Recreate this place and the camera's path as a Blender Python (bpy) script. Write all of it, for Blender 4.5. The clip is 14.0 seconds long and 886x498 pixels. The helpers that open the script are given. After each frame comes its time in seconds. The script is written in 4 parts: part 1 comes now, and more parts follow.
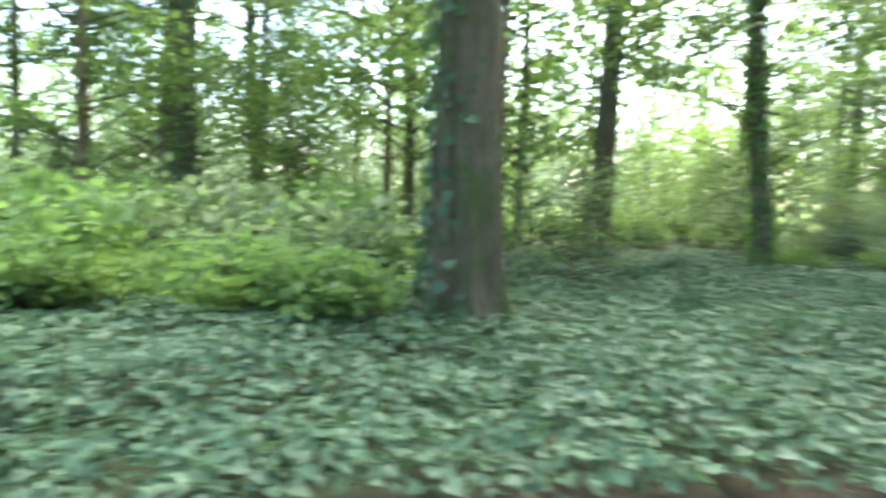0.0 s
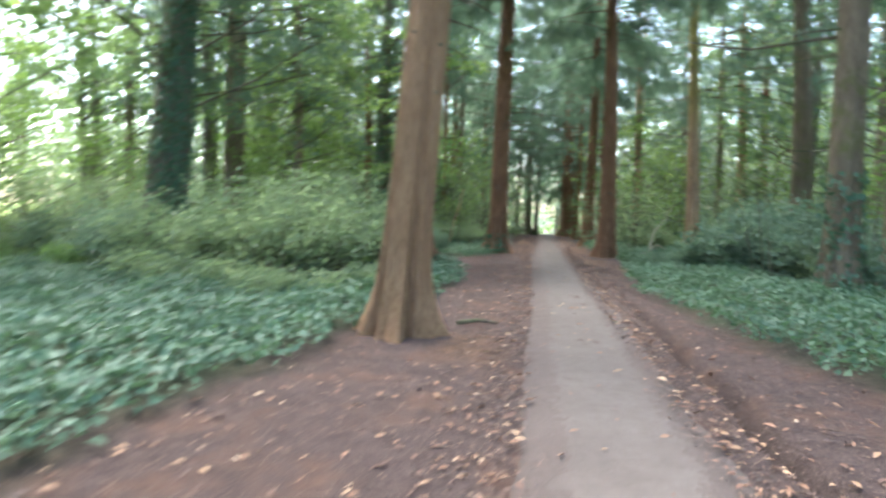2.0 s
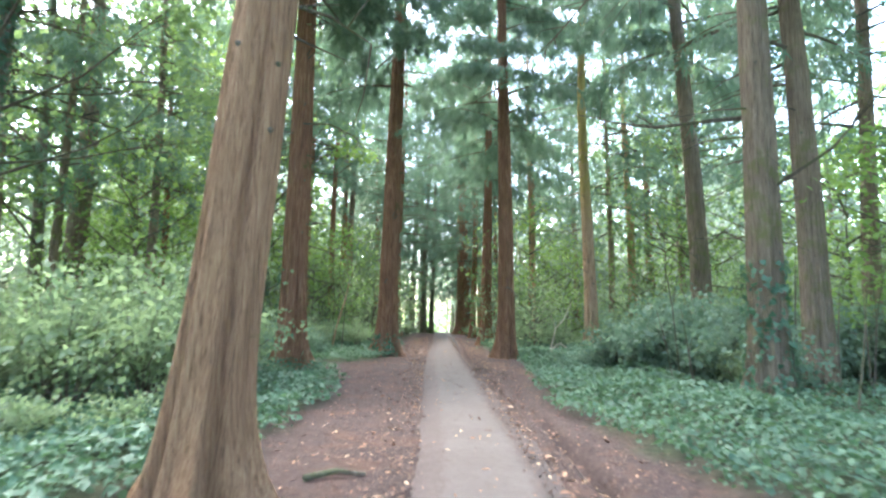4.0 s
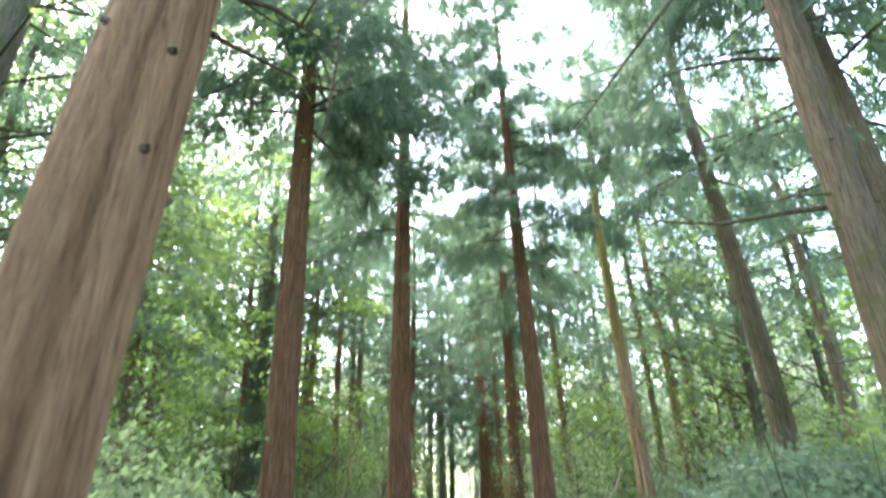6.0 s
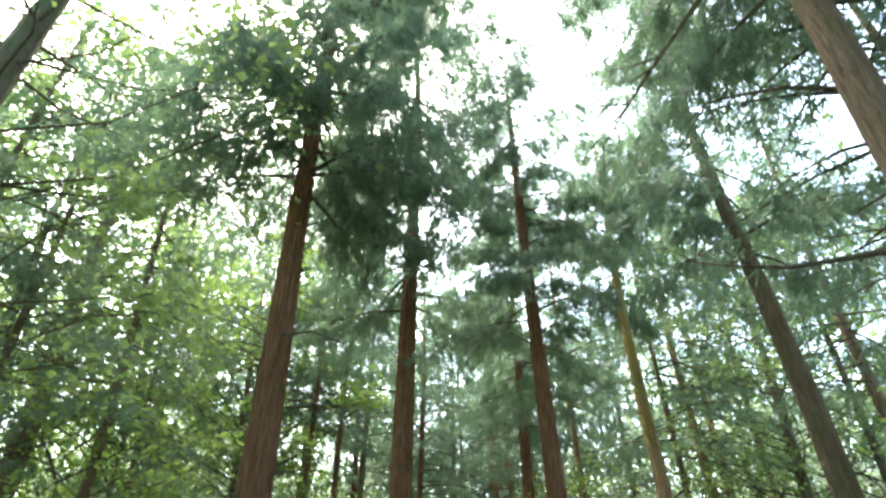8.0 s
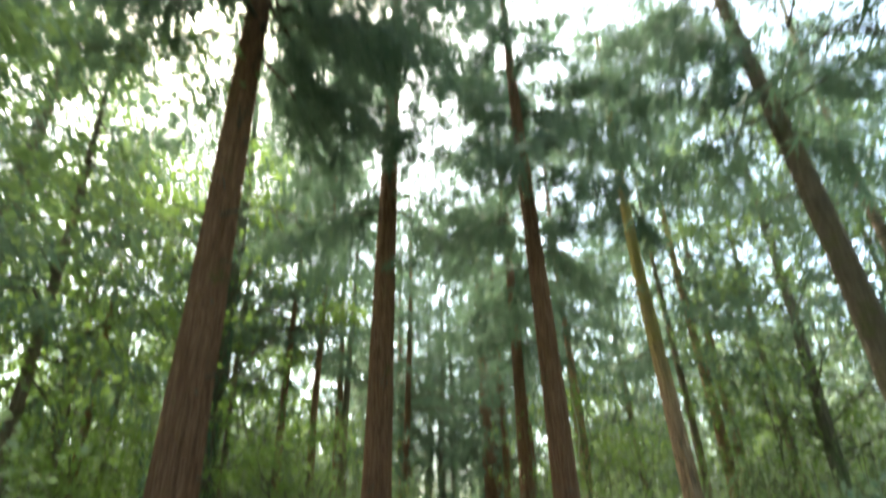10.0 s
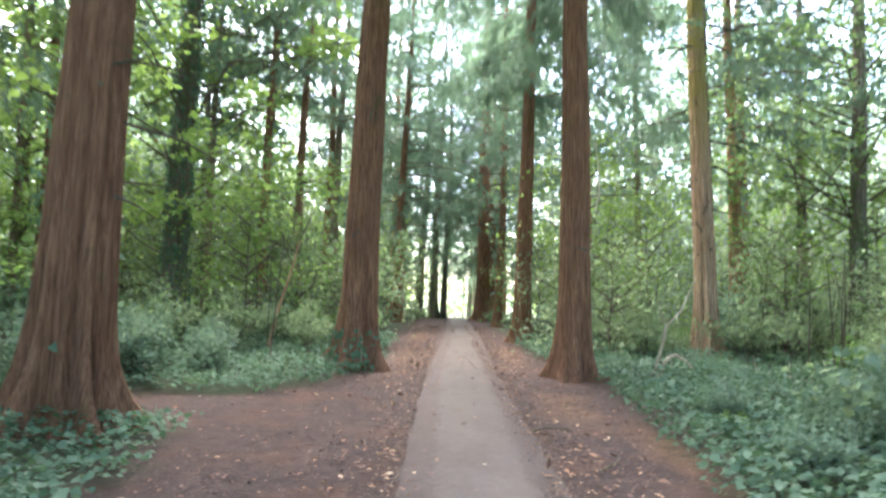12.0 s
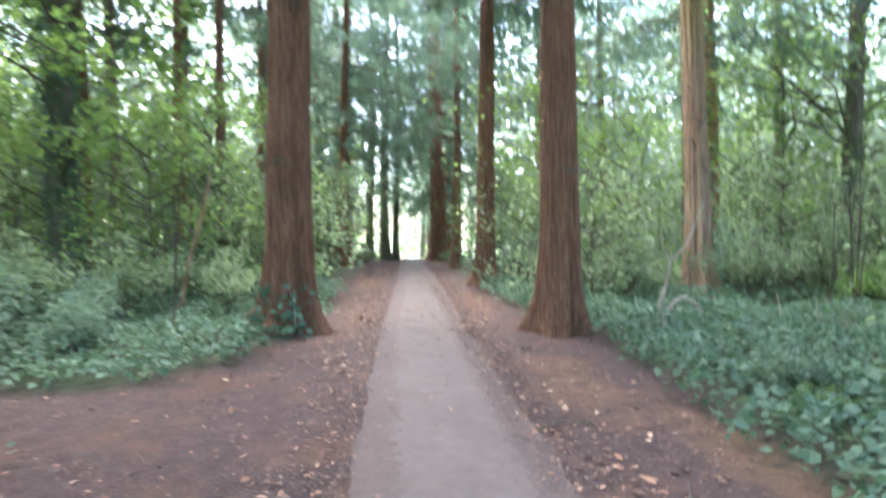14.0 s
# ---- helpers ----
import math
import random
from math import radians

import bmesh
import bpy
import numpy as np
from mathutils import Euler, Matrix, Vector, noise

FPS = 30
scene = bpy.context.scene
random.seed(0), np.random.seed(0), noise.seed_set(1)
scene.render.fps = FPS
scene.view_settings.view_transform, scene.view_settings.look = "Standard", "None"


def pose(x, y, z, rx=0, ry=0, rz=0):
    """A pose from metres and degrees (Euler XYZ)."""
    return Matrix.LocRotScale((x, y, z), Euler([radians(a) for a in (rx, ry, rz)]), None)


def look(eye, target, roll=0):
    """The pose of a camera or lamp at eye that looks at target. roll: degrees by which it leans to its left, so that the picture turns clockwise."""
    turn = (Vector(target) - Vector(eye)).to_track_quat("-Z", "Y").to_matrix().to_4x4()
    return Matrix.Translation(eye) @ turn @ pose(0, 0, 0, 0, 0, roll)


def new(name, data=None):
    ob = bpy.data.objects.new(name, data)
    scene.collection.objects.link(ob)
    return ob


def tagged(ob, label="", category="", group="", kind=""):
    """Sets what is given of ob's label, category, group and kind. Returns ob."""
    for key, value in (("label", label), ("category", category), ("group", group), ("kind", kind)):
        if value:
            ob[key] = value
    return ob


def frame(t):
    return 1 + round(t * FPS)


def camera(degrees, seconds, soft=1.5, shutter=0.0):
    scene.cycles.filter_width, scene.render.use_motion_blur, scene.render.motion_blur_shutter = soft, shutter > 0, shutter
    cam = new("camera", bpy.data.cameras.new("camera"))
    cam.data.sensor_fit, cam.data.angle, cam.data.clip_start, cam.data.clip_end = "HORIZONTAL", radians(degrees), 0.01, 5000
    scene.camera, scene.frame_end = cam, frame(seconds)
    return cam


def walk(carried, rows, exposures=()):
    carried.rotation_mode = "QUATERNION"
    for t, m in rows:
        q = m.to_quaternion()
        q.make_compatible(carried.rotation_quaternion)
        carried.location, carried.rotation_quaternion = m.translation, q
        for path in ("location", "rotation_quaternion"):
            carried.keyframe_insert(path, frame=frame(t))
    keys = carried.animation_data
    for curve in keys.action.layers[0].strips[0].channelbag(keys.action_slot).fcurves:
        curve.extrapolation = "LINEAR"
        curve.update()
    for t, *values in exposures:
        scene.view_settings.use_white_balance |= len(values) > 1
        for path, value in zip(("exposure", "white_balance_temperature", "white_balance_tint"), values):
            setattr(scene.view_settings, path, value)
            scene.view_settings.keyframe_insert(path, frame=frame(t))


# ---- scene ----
# ---- camera and walk: seconds, x, y, eye height, turn to the left, tilt up, roll ----
ROWS = [
    (0.0, -1.50, 0.52, 1.49, 70.73, -4.79, 1.62),
    (0.5, -1.08, 1.09, 1.49, 60.11, -4.40, 2.03),
    (1.0, -0.79, 1.47, 1.49, 45.20, -4.55, 4.47),
    (1.3, -0.74, 1.79, 1.48, 34.86, -4.22, 4.29),
    (1.5, -0.73, 2.11, 1.49, 27.12, -5.04, 5.91),
    (2.0, -0.54, 3.06, 1.49, 8.88, -3.65, 1.50),
    (2.5, -0.39, 3.69, 1.49, 7.05, -1.30, -0.70),
    (3.0, -0.37, 4.18, 1.49, 1.30, 2.17, 2.50),
    (3.2, -0.39, 4.39, 1.48, -0.54, 3.27, 1.47),
    (5.3, -0.45, 7.04, 1.48, -1.28, 15.14, 0.84),
    (5.5, -0.46, 7.25, 1.49, -1.75, 17.66, 2.07),
    (6.0, -0.43, 7.71, 1.49, 0.10, 22.36, -1.82),
    (6.5, -0.42, 8.16, 1.49, 0.78, 27.02, -0.83),
    (7.0, -0.30, 8.43, 1.49, 0.15, 30.89, -1.43),
    (7.2, -0.26, 8.58, 1.49, 1.02, 31.73, -1.37),
    (9.3, -0.25, 10.98, 1.49, 1.05, 33.53, 1.29),
    (9.5, -0.23, 11.23, 1.49, 0.87, 34.33, 3.09),
    (10.0, -0.17, 11.88, 1.49, 0.60, 26.85, -1.67),
    (10.5, -0.10, 12.51, 1.49, 0.62, 18.81, 0.33),
    (11.0, -0.05, 13.09, 1.48, 2.76, 14.30, 1.08),
    (11.5, -0.14, 13.70, 1.49, 0.75, 6.85, 2.35),
    (12.0, -0.23, 14.23, 1.49, 0.54, 4.23, 2.03),
    (12.5, -0.32, 14.77, 1.49, -2.59, 0.51, 0.60),
    (13.0, -0.36, 15.33, 1.49, -3.35, 2.12, 0.02),
    (13.5, -0.32, 15.92, 1.49, -2.31, 2.91, 1.85),
    (14.0, -0.27, 16.48, 1.48, -4.43, -1.70, -0.20),
]
cam = camera(75, 14.0, soft=2.3, shutter=0.8)
walk(cam, [(t, pose(x, y, z, 0, 0, turn) @ pose(0, 0, 0, 90 + up) @ pose(0, 0, 0, 0, 0, roll)) for t, x, y, z, turn, up, roll in ROWS],
     exposures=[(0.0, 3.35, 6450, -1), (1.0, 3.25, 6450, -2), (1.5, 3.3, 6300, 3), (2.5, 3.78, 5850, 8), (5.5, 4.1, 6200, 7), (6.3, 4.02, 6450, 5), (7.2, 3.75, 6600, 4), (9.5, 3.05, 7300, -3), (10.5, 3.4, 7000, 4),
                (11.5, 3.9, 6450, 9), (12.5, 4.3, 6050, 14), (14.0, 4.3, 5750, 15)])

# ---- sky and sun: a bright, hazy overcast ----
SUN_UP, SUN_TURN = radians(58), radians(-35)
world = bpy.data.worlds.new("sky")
scene.world = world
world.use_nodes = True
sky = world.node_tree.nodes.new("ShaderNodeTexSky")
sky.sky_type, sky.sun_disc, sky.sun_elevation, sky.sun_rotation = "NISHITA", False, SUN_UP, SUN_TURN
sky.air_density, sky.dust_density, sky.ozone_density = 1.0, 3.0, 0.8
world.node_tree.links.new(sky.outputs[0], world.node_tree.nodes["Background"].inputs[0])
world.node_tree.nodes["Background"].inputs[1].default_value = 0.15
sun = new("sun", bpy.data.lights.new("sun", "SUN"))
sun.data.energy, sun.data.angle, sun.data.color = 3.0, radians(60), (1.0, 0.96, 0.9)
sun.matrix_basis = look((30 * math.sin(SUN_TURN), 30 * math.cos(SUN_TURN), 48), (0, 0, 0))


# ---- materials ----
def node_material(name):
    m = bpy.data.materials.new(name)
    m.use_nodes = True
    t = m.node_tree
    return m, t.nodes, t.links, t.nodes["Principled BSDF"]


def ramp(nodes, links, source, stops):
    r = nodes.new("ShaderNodeValToRGB")
    r.color_ramp.elements[0].position, r.color_ramp.elements[0].color = stops[0][0], (*stops[0][1], 1)
    r.color_ramp.elements[1].position, r.color_ramp.elements[1].color = stops[-1][0], (*stops[-1][1], 1)
    for at, col in stops[1:-1]:
        r.color_ramp.elements.new(at).color = (*col, 1)
    links.new(source, r.inputs[0])
    return r.outputs[0]


def noise_tex(nodes, links, scale, detail=4, rough=0.6, stretch=None, coords="Object"):
    tc = nodes.new("ShaderNodeTexCoord")
    n = nodes.new("ShaderNodeTexNoise")
    n.inputs["Scale"].default_value, n.inputs["Detail"].default_value, n.inputs["Roughness"].default_value = scale, detail, rough
    if stretch:
        mp = nodes.new("ShaderNodeMapping")
        mp.inputs["Scale"].default_value = stretch
        links.new(tc.outputs[coords], mp.inputs[0])
        links.new(mp.outputs[0], n.inputs["Vector"])
    else:
        links.new(tc.outputs[coords], n.inputs["Vector"])
    return n.outputs[0]


def mixed(nodes, links, fac, a, b, how="MIX"):
    m = nodes.new("ShaderNodeMix")
    m.data_type, m.blend_type = "RGBA", how
    for sock, v in ((m.inputs[0], fac), (m.inputs[6], a), (m.inputs[7], b)):
        if isinstance(v, bpy.types.NodeSocket):
            links.new(v, sock)
        else:
            sock.default_value = v if isinstance(v, (int, float)) else (*v, 1)
    return m.outputs[2]


def bump(nodes, links, height, strength, distance, bsdf):
    b = nodes.new("ShaderNodeBump")
    b.inputs["Strength"].default_value, b.inputs["Distance"].default_value = strength, distance
    links.new(height, b.inputs["Height"])
    links.new(b.outputs[0], bsdf.inputs["Normal"])


def leaf_material(name, dark, light, glow, rough=0.45, through_leaf=0.35):
    """Leaves that vary one by one, shine a little and let light through."""
    m, n, l, p = node_material(name)
    geo, info = n.new("ShaderNodeNewGeometry"), n.new("ShaderNodeObjectInfo")
    add = n.new("ShaderNodeMath")
    add.operation = "ADD"
    l.new(geo.outputs["Random Per Island"], add.inputs[0])
    l.new(info.outputs["Random"], add.inputs[1])
    fr = n.new("ShaderNodeMath")
    fr.operation = "FRACT"
    l.new(add.outputs[0], fr.inputs[0])
    col = ramp(n, l, fr.outputs[0], [(0.0, dark), (0.55, tuple((a + b) / 2 for a, b in zip(dark, light))), (1.0, light)])
    patch = noise_tex(n, l, 0.7, 2)
    col = mixed(n, l, ramp(n, l, patch, [(0.35, (0, 0, 0)), (0.7, (0.5, 0.5, 0.5))]), col, tuple(c * 1.25 for c in light))
    l.new(col, p.inputs["Base Color"])
    p.inputs["Roughness"].default_value = rough
    p.inputs["Specular IOR Level"].default_value = 0.3
    tr = n.new("ShaderNodeBsdfTranslucent")
    l.new(mixed(n, l, 0.5, col, glow), tr.inputs[0])
    ms = n.new("ShaderNodeMixShader")
    ms.inputs[0].default_value = through_leaf
    l.new(p.outputs[0], ms.inputs[1])
    l.new(tr.outputs[0], ms.inputs[2])
    l.new(ms.outputs[0], n["Material Output"].inputs[0])
    return m


def bark_material(name, dark, mid, light, moss=None, moss_share=0.0, fibre=(9, 9, 0.7), lift=0.0):
    """Fibrous bark: long upright strips, darker cracks, paler worn ridges, a little moss."""
    m, n, l, p = node_material(name)
    strips = noise_tex(n, l, 2.6, 6, 0.62, fibre)
    fine = noise_tex(n, l, 9.0, 5, 0.7, fibre)
    big = noise_tex(n, l, 0.9, 3)
    col = ramp(n, l, strips, [(0.30, dark), (0.47, mid), (0.66, light)])
    col = mixed(n, l, 0.35, col, ramp(n, l, fine, [(0.35, dark), (0.65, light)]))
    col = mixed(n, l, ramp(n, l, big, [(0.4, (0, 0, 0)), (0.75, (0.55, 0.55, 0.55))]), col, tuple(c * 0.62 for c in mid))
    if moss:
        mo = noise_tex(n, l, 1.7, 5, 0.7)
        a = 0.62 - moss_share * 0.3
        grown = ramp(n, l, mo, [(a, (0, 0, 0)), (a + 0.14, (0.85, 0.85, 0.85))])
        if lift:
            tc, sep, high = n.new("ShaderNodeTexCoord"), n.new("ShaderNodeSeparateXYZ"), n.new("ShaderNodeMapRange")
            l.new(tc.outputs["Object"], sep.inputs[0])
            l.new(sep.outputs[2], high.inputs["Value"])
            high.inputs["From Min"].default_value, high.inputs["From Max"].default_value = lift, lift + 2.5
            grown = mixed(n, l, high.outputs[0], (0.0, 0.0, 0.0), ramp(n, l, mo, [(0.3, (0.1, 0.1, 0.1)), (0.55, (0.85, 0.85, 0.85))]))
        col = mixed(n, l, grown, col, moss)
    l.new(col, p.inputs["Base Color"])
    p.inputs["Roughness"].default_value = 0.92
    p.inputs["Specular IOR Level"].default_value = 0.2
    both = n.new("ShaderNodeMath")
    both.operation = "ADD"
    l.new(strips, both.inputs[0])
    l.new(fine, both.inputs[1])
    bump(n, l, both.outputs[0], 1.0, 0.045, p)
    return m


M_CEDAR = bark_material("cedar_bark", (0.062, 0.035, 0.022), (0.36, 0.196, 0.106), (0.53, 0.335, 0.188), (0.12, 0.11, 0.045), 0.05, (17, 17, 0.9))
M_REDCEDAR = bark_material("red_cedar_bark", (0.03, 0.014, 0.008), (0.21, 0.10, 0.056), (0.37, 0.207, 0.118), (0.09, 0.10, 0.03), 0.1, (13, 13, 0.75))
M_DARKBARK = bark_material("dark_bark", (0.05, 0.042, 0.03), (0.15, 0.125, 0.09), (0.28, 0.24, 0.18), (0.085, 0.125, 0.045), 0.5)
M_GREYBARK = bark_material("grey_brown_bark", (0.052, 0.038, 0.027), (0.20, 0.145, 0.098), (0.36, 0.275, 0.19), (0.14, 0.14, 0.05), 0.35, (14, 14, 0.8))
M_LICHEN = bark_material("lichened_bark", (0.10, 0.055, 0.033), (0.36, 0.225, 0.135), (0.54, 0.38, 0.24), (0.30, 0.25, 0.06), 0.3, lift=4.5)
M_TWIG = bark_material("twig_bark", (0.04, 0.034, 0.026), (0.11, 0.09, 0.065), (0.21, 0.18, 0.13), (0.10, 0.12, 0.04), 0.4)
M_DEADWOOD = bark_material("bleached_deadwood", (0.24, 0.20, 0.14), (0.46, 0.39, 0.29), (0.62, 0.56, 0.44))
M_SPRAY = leaf_material("cedar_sprays", (0.058, 0.108, 0.072), (0.145, 0.205, 0.135), (0.20, 0.31, 0.17), 0.55, 0.48)
M_BROAD = leaf_material("broad_leaves", (0.075, 0.13, 0.05), (0.165, 0.232, 0.092), (0.26, 0.36, 0.11), 0.55, 0.5)
M_LIME = leaf_material("young_broad_leaves", (0.092, 0.165, 0.044), (0.185, 0.268, 0.075), (0.31, 0.44, 0.09), 0.55, 0.5)
M_IVY = leaf_material("ivy_leaves", (0.034, 0.076, 0.044), (0.10, 0.162, 0.10), (0.14, 0.25, 0.09), 0.5, 0.3)
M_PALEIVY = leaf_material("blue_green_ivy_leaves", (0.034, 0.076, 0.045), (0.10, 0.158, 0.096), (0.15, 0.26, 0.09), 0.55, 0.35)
M_DARKIVY = leaf_material("trunk_ivy_leaves", (0.04, 0.09, 0.055), (0.095, 0.155, 0.092), (0.12, 0.22, 0.08), 0.5, 0.35)
M_BRUSH = leaf_material("undergrowth_leaves", (0.10, 0.143, 0.078), (0.20, 0.248, 0.142), (0.32, 0.43, 0.18), 0.55, 0.55)
M_FERN = leaf_material("nettle_leaves", (0.08, 0.15, 0.055), (0.16, 0.25, 0.09), (0.28, 0.43, 0.09), 0.55, 0.5)
# belt leaves: the haze of distance is put into this paler, bluer colour
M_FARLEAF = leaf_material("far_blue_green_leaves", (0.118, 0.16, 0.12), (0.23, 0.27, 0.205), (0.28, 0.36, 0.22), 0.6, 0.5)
M_HAZE = leaf_material("blue_green_leaves", (0.075, 0.13, 0.088), (0.172, 0.228, 0.16), (0.24, 0.35, 0.17), 0.5, 0.5)


def litter_material(name, stops):
    m, n, l, p = node_material(name)
    geo, info = n.new("ShaderNodeNewGeometry"), n.new("ShaderNodeObjectInfo")
    add = n.new("ShaderNodeMath")
    add.operation = "ADD"
    l.new(geo.outputs["Random Per Island"], add.inputs[0])
    l.new(info.outputs["Random"], add.inputs[1])
    fr = n.new("ShaderNodeMath")
    fr.operation = "FRACT"
    l.new(add.outputs[0], fr.inputs[0])
    l.new(ramp(n, l, fr.outputs[0], stops), p.inputs["Base Color"])
    p.inputs["Roughness"].default_value = 0.75
    return m


M_LITTER = litter_material("fallen_leaves", [(0.0, (0.06, 0.034, 0.026)), (0.4, (0.15, 0.072, 0.042)), (0.7, (0.22, 0.11, 0.058)), (0.88, (0.30, 0.175, 0.095)), (1.0, (0.42, 0.29, 0.18))])
M_CRUMBS = litter_material("bark_crumbs", [(0.0, (0.035, 0.022, 0.017)), (0.5, (0.085, 0.046, 0.032)), (0.85, (0.135, 0.075, 0.048)), (1.0, (0.20, 0.125, 0.08))])


def ground_material():
    """Trodden brown earth with needle litter by the path, dark humus under the ivy, rough grass out in the open field."""
    m, n, l, p = node_material("woodland_floor")
    fine, mid, big = noise_tex(n, l, 55, 8, 0.78), noise_tex(n, l, 6, 5, 0.65), noise_tex(n, l, 0.8, 4)
    earth = ramp(n, l, mid, [(0.32, (0.043, 0.029, 0.026)), (0.5, (0.070, 0.047, 0.042)), (0.68, (0.102, 0.071, 0.062))])
    earth = mixed(n, l, 0.55, earth, ramp(n, l, fine, [(0.36, (0.024, 0.016, 0.013)), (0.5, (0.068, 0.046, 0.039)), (0.62, (0.15, 0.10, 0.075))]))
    needles = noise_tex(n, l, 1.1, 5, 0.7)
    earth = mixed(n, l, ramp(n, l, needles, [(0.5, (0, 0, 0)), (0.66, (0.5, 0.5, 0.5))]), earth, (0.135, 0.072, 0.045))
    tc, sep = n.new("ShaderNodeTexCoord"), n.new("ShaderNodeSeparateXYZ")
    l.new(tc.outputs["Object"], sep.inputs[0])
    far = n.new("ShaderNodeMapRange")
    far.inputs["From Min"].default_value, far.inputs["From Max"].default_value = -22, -29
    l.new(sep.outputs[0], far.inputs["Value"])
    grass = ramp(n, l, big, [(0.3, (0.13, 0.19, 0.04)), (0.7, (0.27, 0.32, 0.08))])
    grown = n.new("ShaderNodeAttribute")
    grown.attribute_name = "overgrown"
    humus = ramp(n, l, mid, [(0.35, (0.035, 0.045, 0.024)), (0.65, (0.085, 0.10, 0.055))])
    earth = mixed(n, l, grown.outputs["Fac"], earth, humus)
    # earth is mixed darker along the rut
    damp = n.new("ShaderNodeAttribute")
    damp.attribute_name = "damp"
    earth = mixed(n, l, damp.outputs["Fac"], earth, ramp(n, l, fine, [(0.35, (0.016, 0.011, 0.009)), (0.65, (0.055, 0.037, 0.03))]))
    rust = n.new("ShaderNodeAttribute")
    rust.attribute_name = "rust"
    strewn = n.new("ShaderNodeMath")
    strewn.operation = "MULTIPLY"
    l.new(rust.outputs["Fac"], strewn.inputs[0])
    l.new(ramp(n, l, mid, [(0.35, (0.1, 0.1, 0.1)), (0.65, (0.75, 0.75, 0.75))]), strewn.inputs[1])
    earth = mixed(n, l, strewn.outputs[0], earth, ramp(n, l, fine, [(0.35, (0.115, 0.062, 0.036)), (0.65, (0.27, 0.155, 0.085))]))
    l.new(mixed(n, l, far.outputs[0], earth, grass), p.inputs["Base Color"])
    p.inputs["Roughness"].default_value = 0.95
    p.inputs["Specular IOR Level"].default_value = 0.15
    add = n.new("ShaderNodeMath")
    add.operation = "ADD"
    l.new(fine, add.inputs[0])
    l.new(mid, add.inputs[1])
    bump(n, l, add.outputs[0], 0.8, 0.03, p)
    return m


def path_material():
    """Pale, worn, slightly pinkish path surface with grit, damp stains and earth creeping in."""
    m, n, l, p = node_material("worn_path_surface")
    grit, mid, big = noise_tex(n, l, 140, 4, 0.7), noise_tex(n, l, 9, 5, 0.6), noise_tex(n, l, 1.3, 5, 0.65)
    col = ramp(n, l, big, [(0.3, (0.072, 0.053, 0.044)), (0.52, (0.098, 0.075, 0.063)), (0.72, (0.127, 0.100, 0.084))])
    col = mixed(n, l, 0.35, col, ramp(n, l, mid, [(0.3, (0.059, 0.044, 0.036)), (0.7, (0.131, 0.103, 0.086))]))
    col = mixed(n, l, 0.3, col, ramp(n, l, grit, [(0.35, (0.042, 0.034, 0.028)), (0.65, (0.167, 0.137, 0.116))]))
    rim = n.new("ShaderNodeAttribute")
    rim.attribute_name = "rim"
    creep = n.new("ShaderNodeMath")
    creep.operation = "MULTIPLY_ADD"
    l.new(mid, creep.inputs[0])
    creep.inputs[1].default_value = 0.8
    l.new(rim.outputs["Fac"], creep.inputs[2])
    dirt = ramp(n, l, creep.outputs[0], [(0.96, (0, 0, 0)), (1.08, (0.4, 0.4, 0.4)), (1.22, (1, 1, 1))])
    litter = ramp(n, l, noise_tex(n, l, 55, 8, 0.78), [(0.36, (0.022, 0.014, 0.012)), (0.5, (0.057, 0.036, 0.031)), (0.62, (0.115, 0.071, 0.055))])
    col = mixed(n, l, dirt, col, litter)
    l.new(col, p.inputs["Base Color"])
    p.inputs["Roughness"].default_value = 0.88
    p.inputs["Specular IOR Level"].default_value = 0.25
    bump(n, l, grit, 0.5, 0.006, p)
    return m


M_GROUND, M_PATH = ground_material(), path_material()


# ---- building blocks ----
def mesh_object(name, verts, faces, material, parent=None, label="", smooth=False):
    """One mesh object from arrays of vertices and equal-sized faces."""
    me = bpy.data.meshes.new(name)
    me.from_pydata([], [], [])
    verts, faces = np.asarray(verts, np.float32), np.asarray(faces, np.int32)
    k = faces.shape[1]
    me.vertices.add(len(verts))
    me.vertices.foreach_set("co", verts.ravel())
    me.loops.add(faces.size)
    me.loops.foreach_set("vertex_index", faces.ravel())
    me.polygons.add(len(faces))
    me.polygons.foreach_set("loop_start", np.arange(0, faces.size, k, dtype=np.int32))
    me.polygons.foreach_set("loop_total", np.full(len(faces), k, np.int32))
    if smooth:
        me.polygons.foreach_set("use_smooth", np.ones(len(faces), bool))
    me.update(calc_edges=True)
    me.materials.append(material)
    ob = new(name, me)
    if parent:
        ob.parent = parent
    if label:
        ob["label"] = label
    return ob


DIAMOND = (np.array([(0, 0, 0), (-0.30, 0.42, 0.07), (-0.2, 0.72, 0.05), (0, 1, -0.06), (0.2, 0.72, 0.05), (0.30, 0.42, 0.07)]), np.array([(0, 3, 1), (1, 3, 2), (0, 5, 3), (5, 4, 3)]))
KITE = (np.array([(0, 0, 0), (-0.44, 0.5, 0.09), (0, 1, -0.06), (0.44, 0.5, 0.09)]), np.array([(0, 2, 1), (0, 3, 2)]))
IVY = (np.array([(0, 0.05, 0), (-0.46, 0.0, 0.05), (-0.36, 0.48, 0.06), (0, 1, -0.10), (0.36, 0.48, 0.06), (0.46, 0.0, 0.05)]), np.array([(0, 2, 1), (0, 3, 2), (0, 4, 3), (0, 5, 4)]))


